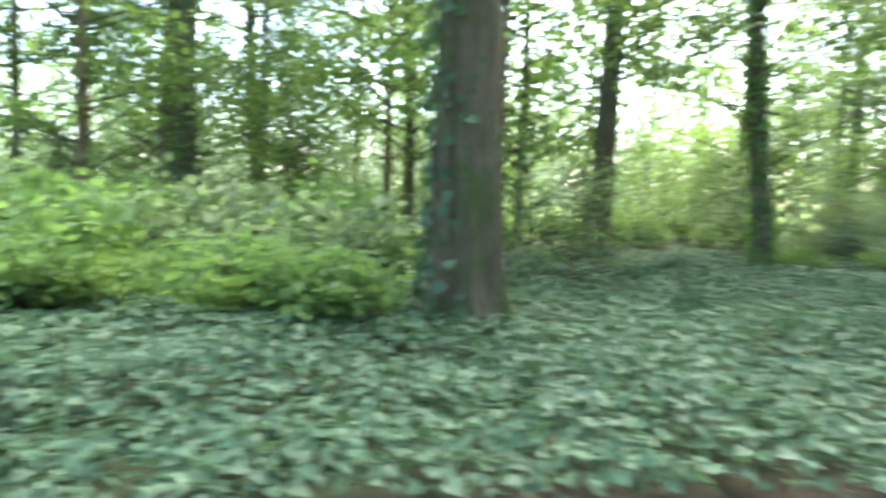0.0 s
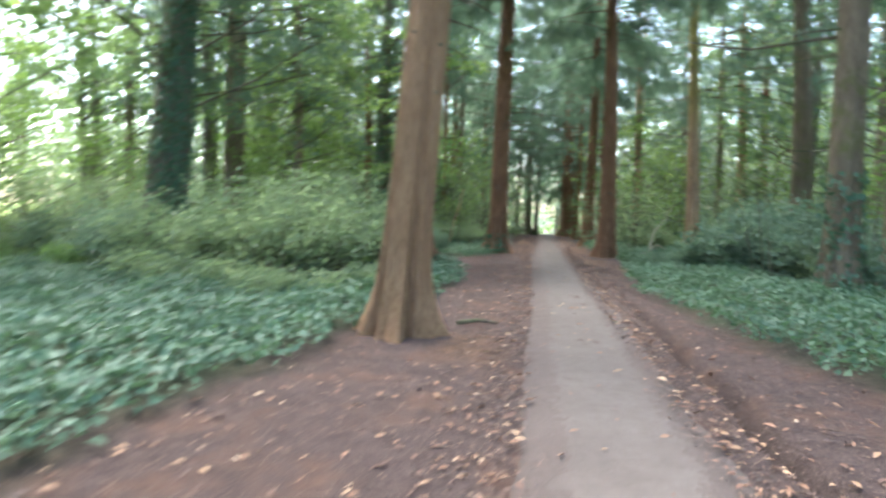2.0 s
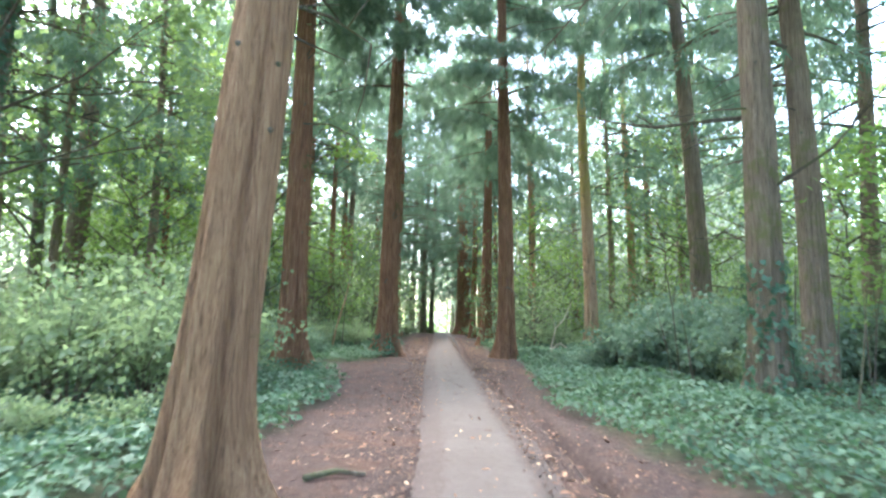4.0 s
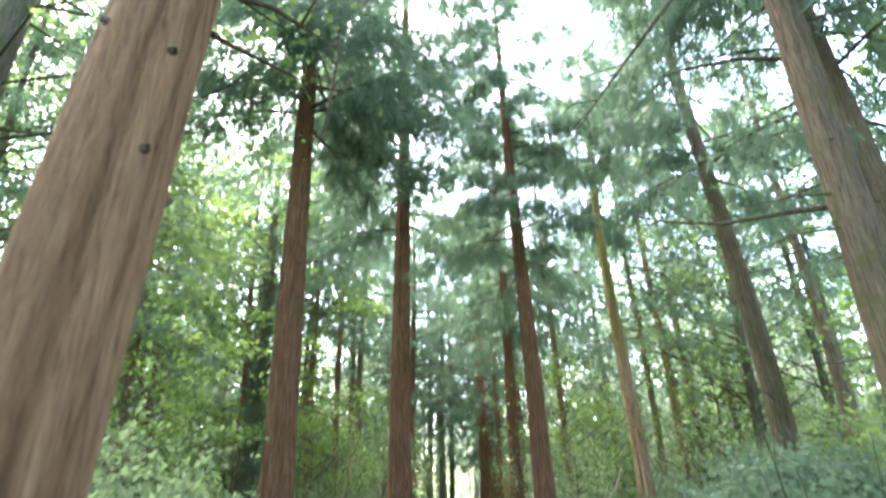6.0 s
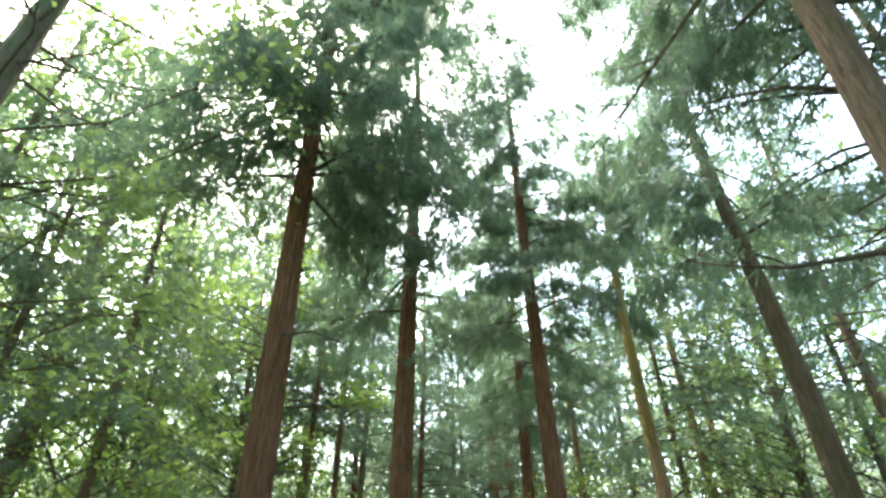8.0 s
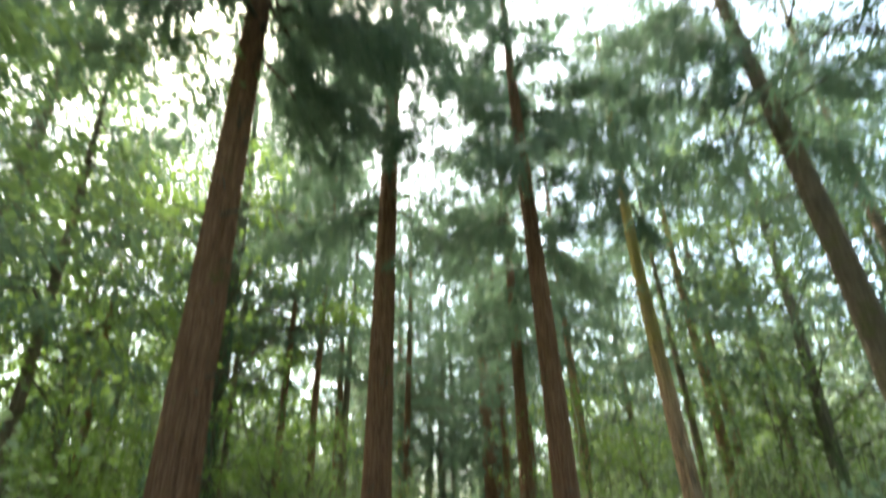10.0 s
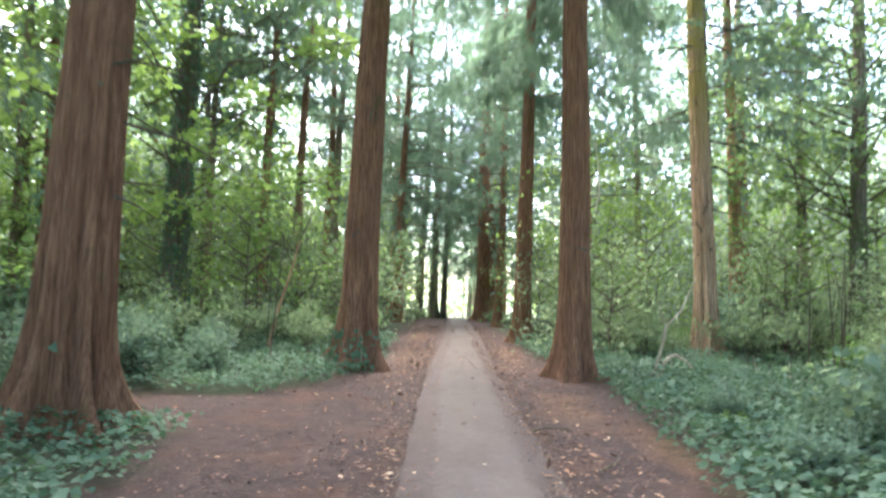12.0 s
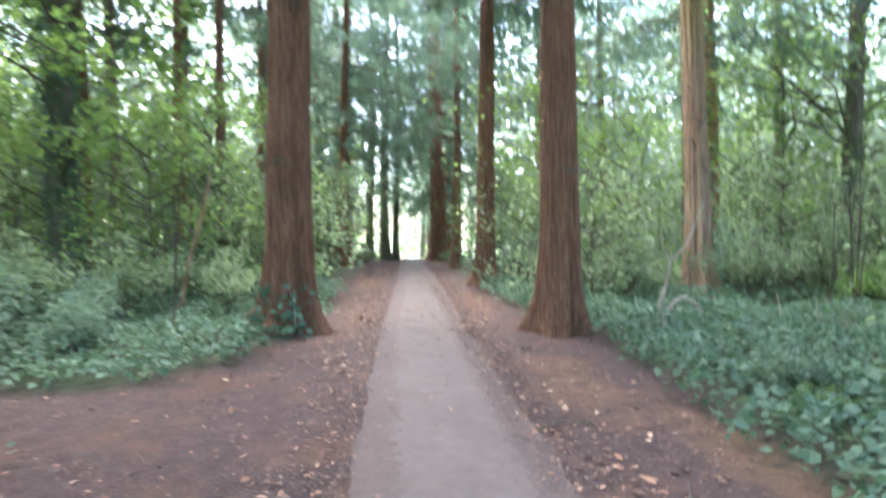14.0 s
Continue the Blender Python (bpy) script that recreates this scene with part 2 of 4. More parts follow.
def frond(fingers):
    """A flat drooping spray: slender fingers fanned along a stem, each one a narrow blade."""
    pts, fs = [], []
    for root, length, lean, wide in fingers:
        o = len(pts)
        tip = (lean * length, root + length * math.cos(lean), -0.30 * (root + length) ** 2)
        pts += [(-wide / 2, root, -0.30 * root * root), (wide / 2, root + 0.03, -0.30 * root * root), tip]
        fs.append((o, o + 1, o + 2))
    return np.array(pts), np.array(fs)


SPRAY = frond([(0.0, 0.95, 0.05, 0.11), (0.05, 0.55, -0.75, 0.10), (0.12, 0.60, 0.70, 0.10), (0.28, 0.52, -0.60, 0.095), (0.36, 0.50, 0.62, 0.095), (0.50, 0.42, -0.45, 0.09), (0.58, 0.38, 0.5, 0.09)])
FAR_SPRAY = frond([(0.0, 1.0, 0.03, 0.14), (0.08, 0.72, -0.62, 0.13), (0.16, 0.70, 0.62, 0.13)])


def paint(ob, name, values):
    """A value for each vertex, which a material may read."""
    ob.data.attributes.new(name, "FLOAT", "POINT").data.foreach_set("value", np.asarray(values, np.float32))
    return ob


def leaf_cloud(rng, at, tips, ups, sizes, shape):
    """Arrays of many leaves: each at a place, its tip and its face turned as given."""
    pts, fs = shape
    tips = tips / (np.linalg.norm(tips, axis=1, keepdims=True) + 1e-9)
    side = np.cross(tips, ups)
    side /= np.linalg.norm(side, axis=1, keepdims=True) + 1e-9
    ups = np.cross(side, tips)
    v = (pts[None, :, 0, None] * side[:, None, :] + pts[None, :, 1, None] * tips[:, None, :] + pts[None, :, 2, None] * ups[:, None, :]) * sizes[:, None, None] + at[:, None, :]
    f = fs[None] + (np.arange(len(at)) * len(pts))[:, None, None]
    return v.reshape(-1, 3), f.reshape(-1, 3)


def sweep(points, radii, sides=7):
    """A tapering limb along a list of points, as quads."""
    pts = [Vector(q) for q in points]
    verts, faces = [], []
    ref = Vector((0.31, 0.77, 0.55))
    for i, q in enumerate(pts):
        along = (pts[min(i + 1, len(pts) - 1)] - pts[max(i - 1, 0)]).normalized()
        a = along.cross(ref).normalized()
        b = along.cross(a)
        for k in range(sides):
            w = 2 * math.pi * k / sides
            verts.append(q + (a * math.cos(w) + b * math.sin(w)) * radii[i])
    for i in range(len(pts) - 1):
        for k in range(sides):
            j = (k + 1) % sides
            faces.append((i * sides + k, i * sides + j, (i + 1) * sides + j, (i + 1) * sides + k))
    return [tuple(v) for v in verts], faces


def join_sweeps(parts):
    verts, faces = [], []
    for v, f in parts:
        o = len(verts)
        verts += v
        faces += [tuple(i + o for i in q) for q in f]
    return verts, faces


def trunk_arrays(rng, height, r, flare=0.7, lobes=5, fluting=0.07, lean=(0, 0), wave=0.06, top=0.12, sides=96, clefts=3, cleft=0.26):
    """An upright trunk: flared and buttressed at the foot, fluted, tapering and never quite straight."""
    zs = np.concatenate([[-0.15, 0.0, 0.06, 0.14, 0.25, 0.4, 0.6, 0.85, 1.15, 1.5, 2.0, 2.6], np.linspace(3.3, height, 18)])
    th = np.linspace(0, 2 * math.pi, sides, endpoint=False)
    ph, ph2 = rng.uniform(0, 6.28, 3), rng.uniform(0, 6.28, 4)
    cuts = -1.57 + np.array([-0.75, 0.12, 0.7, 1.4])[:clefts] + rng.uniform(-0.2, 0.2, clefts)
    verts = []
    for z in zs:
        s = max(z, 0)
        taper = (1 - top) * (1 - s / height) ** 0.8 + top
        foot = flare * math.exp(-s / 0.42)
        lobe = 0.5 + 0.5 * np.cos(lobes * th + ph[0] + 0.6 * np.sin(2 * th + ph[1]))
        rad = r * taper * (1 + foot * (0.35 + 1.1 * lobe ** 1.5))
        fl = fluting * (0.45 + 0.9 * math.exp(-s / 1.6))
        rad = rad * (1 + fl * np.cos((lobes * 2 + 1) * th + ph[2] + 0.35 * math.sin(0.8 * s)) + 0.5 * fl * np.cos((lobes * 3 + 2) * th + ph2[0] + 0.5 * s))
        rad = rad * (1 + 0.025 * np.sin(3 * th + 2.2 * s + ph2[1]))
        for k in range(clefts):
            off = (th - cuts[k] - 0.12 * math.sin(0.7 * s + k) + math.pi) % (2 * math.pi) - math.pi
            rad = rad * (1 - cleft * np.exp(-(off / 0.10) ** 2) * math.exp(-((s / (2.2 + 1.5 * k)) ** 2)))
        cx = lean[0] * s + wave * (math.sin(0.33 * s + ph2[2]) - math.sin(ph2[2]))
        cy = lean[1] * s + wave * (math.sin(0.29 * s + ph2[3]) - math.sin(ph2[3]))
        verts.append(np.stack([cx + rad * np.cos(th), cy + rad * np.sin(th), np.full(sides, z)], 1))
    verts = np.concatenate(verts)
    faces = [(i * sides + k, i * sides + (k + 1) % sides, (i + 1) * sides + (k + 1) % sides, (i + 1) * sides + k) for i in range(len(zs) - 1) for k in range(sides)]

    def axis(z):
        return np.array([lean[0] * z + wave * (math.sin(0.33 * z + ph2[2]) - math.sin(ph2[2])), lean[1] * z + wave * (math.sin(0.29 * z + ph2[3]) - math.sin(ph2[3])), z])

    return verts, faces, axis


def conifer_crown(seed, height, low, reach, count, size=0.36, shape=SPRAY):
    """Drooping branches with hanging flat sprays, thin low down and dense above; gaps between the branches."""
    rng = np.random.default_rng(seed)
    limbs, at, tips, ups = [], [], [], []
    n = int((height - low) * 3.6)
    for i in range(n):
        u = (i + rng.uniform(0, 1)) / n
        z = low + (height - low) * u
        w = rng.uniform(0, 2 * math.pi)
        far = reach * (1 - 0.6 * u ** 2.2) * rng.uniform(0.55, 1.15) * (0.75 + 0.25 * min(1, u * 6))
        rise, droop = rng.uniform(-0.05, 0.22), rng.uniform(0.35, 0.75)
        d = np.array([math.cos(w), math.sin(w), 0.0])
        path = [np.array([0, 0, z]) + d * far * s + np.array([0, 0, far * (rise * s - droop * s * s * 0.55)]) for s in np.linspace(0, 1, 4)]
        limbs.append(sweep(path, [0.04 * (1 - 0.85 * s) * (1.15 - 0.6 * u) for s in np.linspace(0, 1, 4)], 4))
        m = max(4, int(count * far / (reach * 0.62) / n))
        s = rng.uniform(0.18, 1.0, m) ** 0.8
        fork = rng.normal(0, 0.16, m) * far * s
        side = np.array([-d[1], d[0], 0])
        p = np.array([0, 0, z]) + d * (far * s)[:, None] + side * fork[:, None]
        p[:, 2] += far * (rise * s - droop * s * s * 0.55) - np.abs(fork) * 0.35 - rng.uniform(0, 0.55, m) * rng.uniform(0.2, 1, m)
        at.append(p)
        tips.append(d * rng.uniform(0.0, 0.8, (m, 1)) + side * rng.normal(0, 0.45, (m, 1)) + np.array([0, 0, -1.0]) * rng.uniform(0.25, 1.2, (m, 1)))
        ups.append(rng.normal(0, 1, (m, 3)) + d * 0.6 + np.array([0, 0, 0.5]))
    at, tips, ups = np.concatenate(at), np.concatenate(tips), np.concatenate(ups)
    return leaf_cloud(rng, at, tips, ups, rng.uniform(0.5, 1.25, len(at)) * size, shape), join_sweeps(limbs)


def broad_crown(seed, low, height, reach, clumps, per, size=0.15, squash=0.6):
    """Limbs that fork off the stem and end in loose, flattish clumps of leaves."""
    rng = np.random.default_rng(seed)
    limbs, at = [], []
    for i in range(clumps):
        u = (i + rng.uniform(0, 1)) / clumps
        z = low + (height - low) * u
        w = i * 2.4 + rng.uniform(-0.6, 0.6)
        far = reach * (0.35 + 0.65 * math.sin(math.pi * min(1, 0.18 + 0.82 * u))) * rng.uniform(0.35, 1.1)
        z0 = max(low * 0.6, z - far * rng.uniform(0.3, 0.8))
        end = np.array([math.cos(w) * far, math.sin(w) * far, z])
        midp = np.array([math.cos(w + 0.2) * far * 0.5, math.sin(w + 0.2) * far * 0.5, (z0 * 0.55 + z * 0.45)])
        limbs.append(sweep([(0, 0, z0), tuple(midp), tuple(end)], [0.042, 0.024, 0.007], 4))
        big = rng.uniform(0.55, 1.15)
        for _ in range(3):
            c = end + rng.normal(0, 1, 3) * np.array([0.55, 0.55, 0.3]) * big
            limbs.append(sweep([tuple(midp + (end - midp) * rng.uniform(0.2, 0.9)), tuple(c)], [0.012, 0.004], 3))
            k = per // 3
            at.append(c + rng.normal(0, 1, (k, 3)) * np.array([0.48, 0.48, 0.48 * squash]) * big)
    at = np.concatenate(at)
    tips = rng.normal(0, 1, at.shape) * np.array([1, 1, 0.5]) + np.array([0, 0, -0.35])
    ups = rng.normal(0, 0.55, at.shape) + np.array([0, 0, 1.0])
    return leaf_cloud(rng, at, tips, ups, rng.uniform(0.55, 1.2, len(at)) * size, KITE), join_sweeps(limbs)


def empty(name, x, y, z=0.0, turn=0.0, scale=1.0):
    e = new(name)
    e.empty_display_size = 0.3
    e.matrix_basis = pose(x, y, z, 0, 0, turn) @ Matrix.Diagonal((scale, scale, scale, 1))
    return e


# ---- the ground: one sheet to the horizon, the worn path on it ----
LEFT_EDGE = [(-40, -4.2), (0, -3.9), (2.5, -3.6), (3.5, -3.3), (4.5, -3.05), (5.9, -3.2), (7, -3.05), (8, -2.85), (9.5, -2.65), (10.6, -2.2), (13, -2.2), (15, -2.0), (16.5, -2.0), (18.5, -2.5), (20.3, -2.7), (20.7, -5.6),
             (21.7, -5.6), (22.1, -2.6), (23.2, -1.9), (25.5, -1.5), (26.5, -1.4), (29, -1.7), (35, -1.6), (90, -1.6)]
RIGHT_EDGE = [(-40, 3.4), (6, 2.9), (8.4, 2.4), (9.5, 2.25), (12, 1.85), (14, 1.55), (16, 1.55), (19.4, 1.85), (20.6, 2.15), (22, 2.2), (24, 2.35), (25.2, 2.6), (28, 1.75), (35, 1.7), (90, 1.7)]


def edge(table, y):
    return float(np.interp(y, [a for a, _ in table], [b for _, b in table]))


def ground_z(x, y):
    """Height of the woodland floor: level by the path, a trodden ledge beside it, soft mounds under the ivy."""
    z = -0.015 if abs(x - 0.1) < 0.85 else 0.012 * noise.noise((x * 1.3, y * 1.3, 0.0))
    if 0.8 < x < 3.0 and y < 17:
        rut = (x - 1.17 - 0.12 * noise.noise((0.0, y * 0.9, 0.0)) - 0.03 * noise.noise((0.0, y * 3.7, 8.0))) / (0.12 if x > 1.17 else 0.10)
        z -= min(1, max(0, (17 - y) / 5)) * (0.21 * math.exp(-rut * rut) + 0.03 * min(1, max(0, (x - 1.13) / 0.1)) * min(1, (3.0 - x) / 0.9))
    z -= 0.085 * max(0, min(y, 150) - 47.5) * min(1, max(0, y - 47.5) / 5)
    over = max(edge(LEFT_EDGE, y) - x, x - edge(RIGHT_EDGE, y))
    if over > 0:
        z += min(1, over / 1.5) * (0.09 + 0.10 * noise.noise((x * 0.45, y * 0.45, 3.0)))
    return z


# heaps of orange needles blown together on the verges: x, y, half width, half length
NEEDLE_PATCHES = [(-1.15, 9.45, 0.55, 0.95), (-1.0, 27.5, 0.5, 3.0), (-1.1, 33.5, 0.5, 3.5), (1.35, 28.5, 0.45, 3.0), (1.45, 22.3, 0.5, 1.6), (2.0, 20.2, 0.3, 1.4)]


def rusty(x, y):
    if abs(x) > 4 or not 5 < y < 40:
        return 0.0
    wob = 0.5 * noise.noise((x * 1.6, y * 1.6, 6.0))
    return max(min(1, max(0, 1.7 * (1 - math.hypot((x - a) / w, (y - b) / h) + wob))) for a, b, w, h in NEEDLE_PATCHES)


def build_ground():
    fine = np.concatenate([np.arange(-12, -2.39, 0.3), np.arange(-2.25, 0.61, 0.15), np.arange(0.75, 1.6, 0.035), np.arange(1.65, 3.3, 0.12), np.arange(3.6, 12.01, 0.3)])
    xs = np.concatenate([[-2500, -600, -200, -90, -50, -35, -26, -20, -16, -14], fine, [14, 16, 20, 26, 35, 50, 90, 200, 600, 2500]])
    ys = np.concatenate([[-2500, -600, -200, -80, -40, -20, -12, -8], np.arange(-6, 40.01, 0.3), [42, 44, 46, 47.5, 49, 51, 53, 56, 60, 80, 120, 150, 300, 800, 2500]])
    verts = [(x, y, ground_z(x, y)) for y in ys for x in xs]
    w = len(xs)
    faces = [(j * w + i, j * w + i + 1, (j + 1) * w + i + 1, (j + 1) * w + i) for j in range(len(ys) - 1) for i in range(w - 1)]
    grown = [min(1, max(0, max(edge(LEFT_EDGE, y) - x, x - edge(RIGHT_EDGE, y)) / 0.7 + 0.6 * noise.noise((x * 1.7, y * 1.7, 2.0)))) for x, y, _ in verts]
    # weight of the darker earth: a broken line that follows the rut
    damp = [0.9 * math.exp(-((x - 1.20 - 0.12 * noise.noise((0.0, y * 0.9, 0.0))) / 0.075) ** 2) * min(1, max(0, (16 - y) / 4)) * min(1, max(0, 0.75 + noise.noise((1.0, y * 0.8, 4.0)))) if 0.8 < x < 1.8 else 0.0 for x, y, _ in verts]
    sheet = paint(paint(mesh_object("ground", verts, faces, M_GROUND, smooth=True), "overgrown", grown), "damp", damp)
    paint(sheet, "rust", [rusty(x, y) for x, y, _ in verts])
    tagged(sheet, "brown trodden woodland earth with needle litter and mounds", "ground", kind="structure")


def build_path():
    """A narrow strip with ragged, slightly sunk edges."""
    verts, faces = [], []
    ys = np.concatenate([np.arange(-14, 0, 0.18), np.arange(0, 34, 0.06), np.arange(34, 46, 0.18), np.arange(46, 95, 1.5)])
    for y in ys:
        mid = float(np.interp(y, [5, 9, 12, 18, 24, 34, 47], [0.06, 0.08, 0.14, 0.10, 0.09, 0.35, 0.42]))
        wide = float(np.interp(y, [20, 30, 48], [0.69, 0.68, 0.62]))
        l = mid - wide + 0.05 * noise.noise((0.0, y * 1.1, 5.0)) + 0.03 * noise.noise((0.0, y * 4.0, 7.0)) + 0.025 * noise.noise((0.0, y * 13.0, 7.0))
        r = mid + wide + 0.05 * noise.noise((0.0, y * 1.1, 15.0)) + 0.03 * noise.noise((0.0, y * 4.0, 17.0)) + 0.025 * noise.noise((0.0, y * 13.0, 17.0))
        for k in range(9):
            s = k / 8
            x = l + (r - l) * s
            verts.append((x, y, min(0, ground_z(0.2, y) + 0.015) + 0.004 + 0.022 * (1 - abs(2 * s - 1) ** 3) + 0.004 * noise.noise((x * 2, y * 2, 1.0)) - (0.025 if k in (0, 8) else 0)))
    for i in range(len(ys) - 1):
        for k in range(8):
            faces.append((i * 9 + k, i * 9 + k + 1, (i + 1) * 9 + k + 1, (i + 1) * 9 + k))
    tagged(paint(mesh_object("path", verts, faces, M_PATH, smooth=True), "rim", [abs(2 * k / 8 - 1) for _ in ys for k in range(9)]), "narrow pale worn path strewn with grit", "path", kind="structure")


build_ground()
build_path()


# ---- the trees ----
CROWNS = {}
for key, args in {"cedar_a": (11, 23, 4.8, 4.0, 2500, 0.45, FAR_SPRAY), "cedar_b": (12, 21, 6.0, 3.6, 2300, 0.45, FAR_SPRAY), "cedar_c": (13, 25, 7.2, 4.3, 2600, 0.46, FAR_SPRAY), "cedar_f": (16, 21, 3.2, 4.3, 2500, 0.45, FAR_SPRAY),
                  "cedar_d": (14, 26, 8.6, 4.5, 9000, 0.47), "cedar_e": (15, 24, 8.4, 3.8, 7200, 0.46), "cedar_g": (17, 19, 10.6, 3.0, 3200, 0.45)}.items():
    (lv, lf), (bv, bf) = conifer_crown(*args)
    CROWNS[key] = (mesh_object("crown", lv, lf, M_SPRAY), mesh_object("branchwork", bv, bf, M_TWIG))
for key, args, mat in (("broad_a", (21, 4.2, 17, 4.8, 48, 102, 0.24), M_BROAD), ("broad_b", (22, 2.8, 15, 4.6, 46, 102, 0.22), M_LIME), ("broad_d", (24, 4.4, 18, 5.0, 64, 138, 0.165), M_BROAD), ("broad_c", (23, 5.0, 19, 5.2, 50, 102, 0.25), M_BROAD),
                       ("sapling_a", (31, 0.8, 4.4, 2.1, 20, 78, 0.155), M_BROAD), ("sapling_b", (32, 1.2, 6.2, 2.6, 22, 84, 0.165), M_LIME), ("sapling_c", (33, 0.4, 3.2, 1.7, 18, 78, 0.14), M_BRUSH)):
    (lv, lf), (bv, bf) = broad_crown(*args)
    CROWNS[key] = (mesh_object("crown", lv, lf, mat), mesh_object("branchwork", bv, bf, M_TWIG))


def with_crown(tree, key, turn, size=1.0, lean=(0, 0), shift=(0, 0)):
    """Hang the crown and its limbs on a tree, leaning as its stem does."""
    rot = Matrix.Rotation(radians(turn), 4, "Z") @ Matrix.Diagonal((size, size, size, 1))
    for made in CROWNS[key]:
        c = new(made.name.split(".")[0], made.data)
        c.parent = tree
        tilt = Matrix.Rotation(math.atan(lean[0]), 4, "Y") @ Matrix.Rotation(-math.atan(lean[1]), 4, "X")
        c.matrix_basis = Matrix.Translation((shift[0], shift[1], 0)) @ tilt @ rot


def trunk_ivy(rng, tree, axis, r, height, count, low=0.0, face=None, size=0.11, mat=None, label="dark ivy climbing the bark"):
    """Ivy leaves that lap over the bark, all round or on one side."""
    z = low + (height - low) * rng.uniform(0, 1, count) ** 1.15
    w = rng.uniform(0, 2 * math.pi, count) if face is None else rng.normal(face, 0.75, count)
    taper = np.clip(1 - z / 30, 0.3, 1) * (1 + 0.7 * np.exp(-z / 0.42))
    out = r * taper + rng.uniform(0.0, 0.10, count)
    c = np.stack([axis(a) for a in z])
    d = np.stack([np.cos(w), np.sin(w), np.zeros(count)], 1)
    at = c + d * out[:, None]
    tips = np.array([0, 0, -1.0]) + rng.normal(0, 0.5, (count, 3)) + d * 0.35
    v, f = leaf_cloud(rng, at, tips, d + rng.normal(0, 0.35, (count, 3)), rng.uniform(0.6, 1.25, count) * size, IVY)
    mesh_object("ivy", v, f, mat or M_DARKIVY, tree, label)


def dead_branches(rng, tree, axis, r, low, high, count, reach=1.3):
    """Thin, bare, broken side branches below the living crown, each a part."""
    for i in range(count):
        z = rng.uniform(low, high)
        w = rng.uniform(0, 2 * math.pi)
        far = reach * rng.uniform(0.25, 1.2)
        d = np.array([math.cos(w), math.sin(w), 0])
        a = axis(z) + d * r * 0.6
        bend = rng.uniform(-0.35, 0.25)
        p = [a, a + d * far * 0.5 + np.array([0, 0, far * bend * 0.4]) + rng.normal(0, 0.03, 3), a + d * far + np.array([0, 0, far * bend]) + rng.normal(0, 0.08, 3)]
        made = [sweep(p, [0.022, 0.013, 0.004], 5)]
        if far > 0.7:
            q = p[1] + np.array([-d[1], d[0], rng.uniform(-0.4, 0.1)]) * far * 0.35 * rng.choice([-1, 1])
            made.append(sweep([p[1], q], [0.010, 0.003], 4))
        v, f = join_sweeps(made)
        mesh_object("dead_branch", v, f, M_TWIG, tree)


def knots(rng, tree, axis, r, low, high, count):
    """Dark stubs where old side branches broke off."""
    for i in range(count):
        z, w = rng.uniform(low, high), rng.uniform(0, 2 * math.pi)
        d = np.array([math.cos(w), math.sin(w), 0.0])
        a = axis(z) + d * r * (1 - z / 26) * 0.9
        v, f = sweep([a, a + d * 0.04 + np.array([0, 0, 0.01]), a + d * 0.065 + np.array([0, 0, 0.012])], [0.034, 0.026, 0.012], 7)
        mesh_object("branch_stub", v, f, M_DARKBARK, tree)


def tree_thing(kind, x, y, r, height, bark, crown, label, seed, lean=(0, 0), flare=0.7, lobes=5, fluting=0.07, wave=0.06, size=1.0, group="", twigs=0, stubs=0, stub_band=(2.2, 8), ivy=None, shift=(0, 0)):
    rng = np.random.default_rng(seed)
    t = empty(kind, x, y, ground_z(x, y) - 0.02)
    v, f, axis = trunk_arrays(rng, height, r, flare, lobes, fluting, lean, wave)
    mesh_object("trunk", v, f, bark, t, smooth=True)
    if crown:
        with_crown(t, crown, rng.uniform(0, 360), size, lean, shift)
    if twigs:
        dead_branches(rng, t, axis, r, 2.2, min(9.5, height * 0.55), twigs)
    if stubs:
        knots(rng, t, axis, r, stub_band[0], stub_band[1], stubs)
    if ivy:
        trunk_ivy(rng, t, axis, r, *ivy[0], **ivy[1])
    tagged(t, label, "tree", group)
    return t, axis


def limb(tree, points, radii, label="", twigs=0, seed=0):
    """One clearly seen branch of a tree, in the tree's own coordinates, with side twigs."""
    rng = np.random.default_rng(seed)
    o = np.array(tree.matrix_basis.translation)
    pts = [np.array(q) - o for q in points]
    made = [sweep(pts, radii, 8)]
    for _ in range(twigs):
        k = rng.integers(0, len(pts) - 1)
        a = pts[k] + (pts[k + 1] - pts[k]) * rng.uniform(0, 1)
        along = (pts[k + 1] - pts[k]) / np.linalg.norm(pts[k + 1] - pts[k])
        d = along * 0.6 + rng.normal(0, 0.5, 3) + np.array([0, 0, -0.15])
        far = rng.uniform(0.3, 0.9)
        made.append(sweep([a, a + d * far * 0.6, a + d * far + rng.normal(0, 0.06, 3)], [0.011, 0.007, 0.003], 5))
    v, f = join_sweeps(made)
    mesh_object("limb", v, f, M_TWIG, tree, label)


ROW = "tall cedars along the path"
WOOD = "trees of the wood"
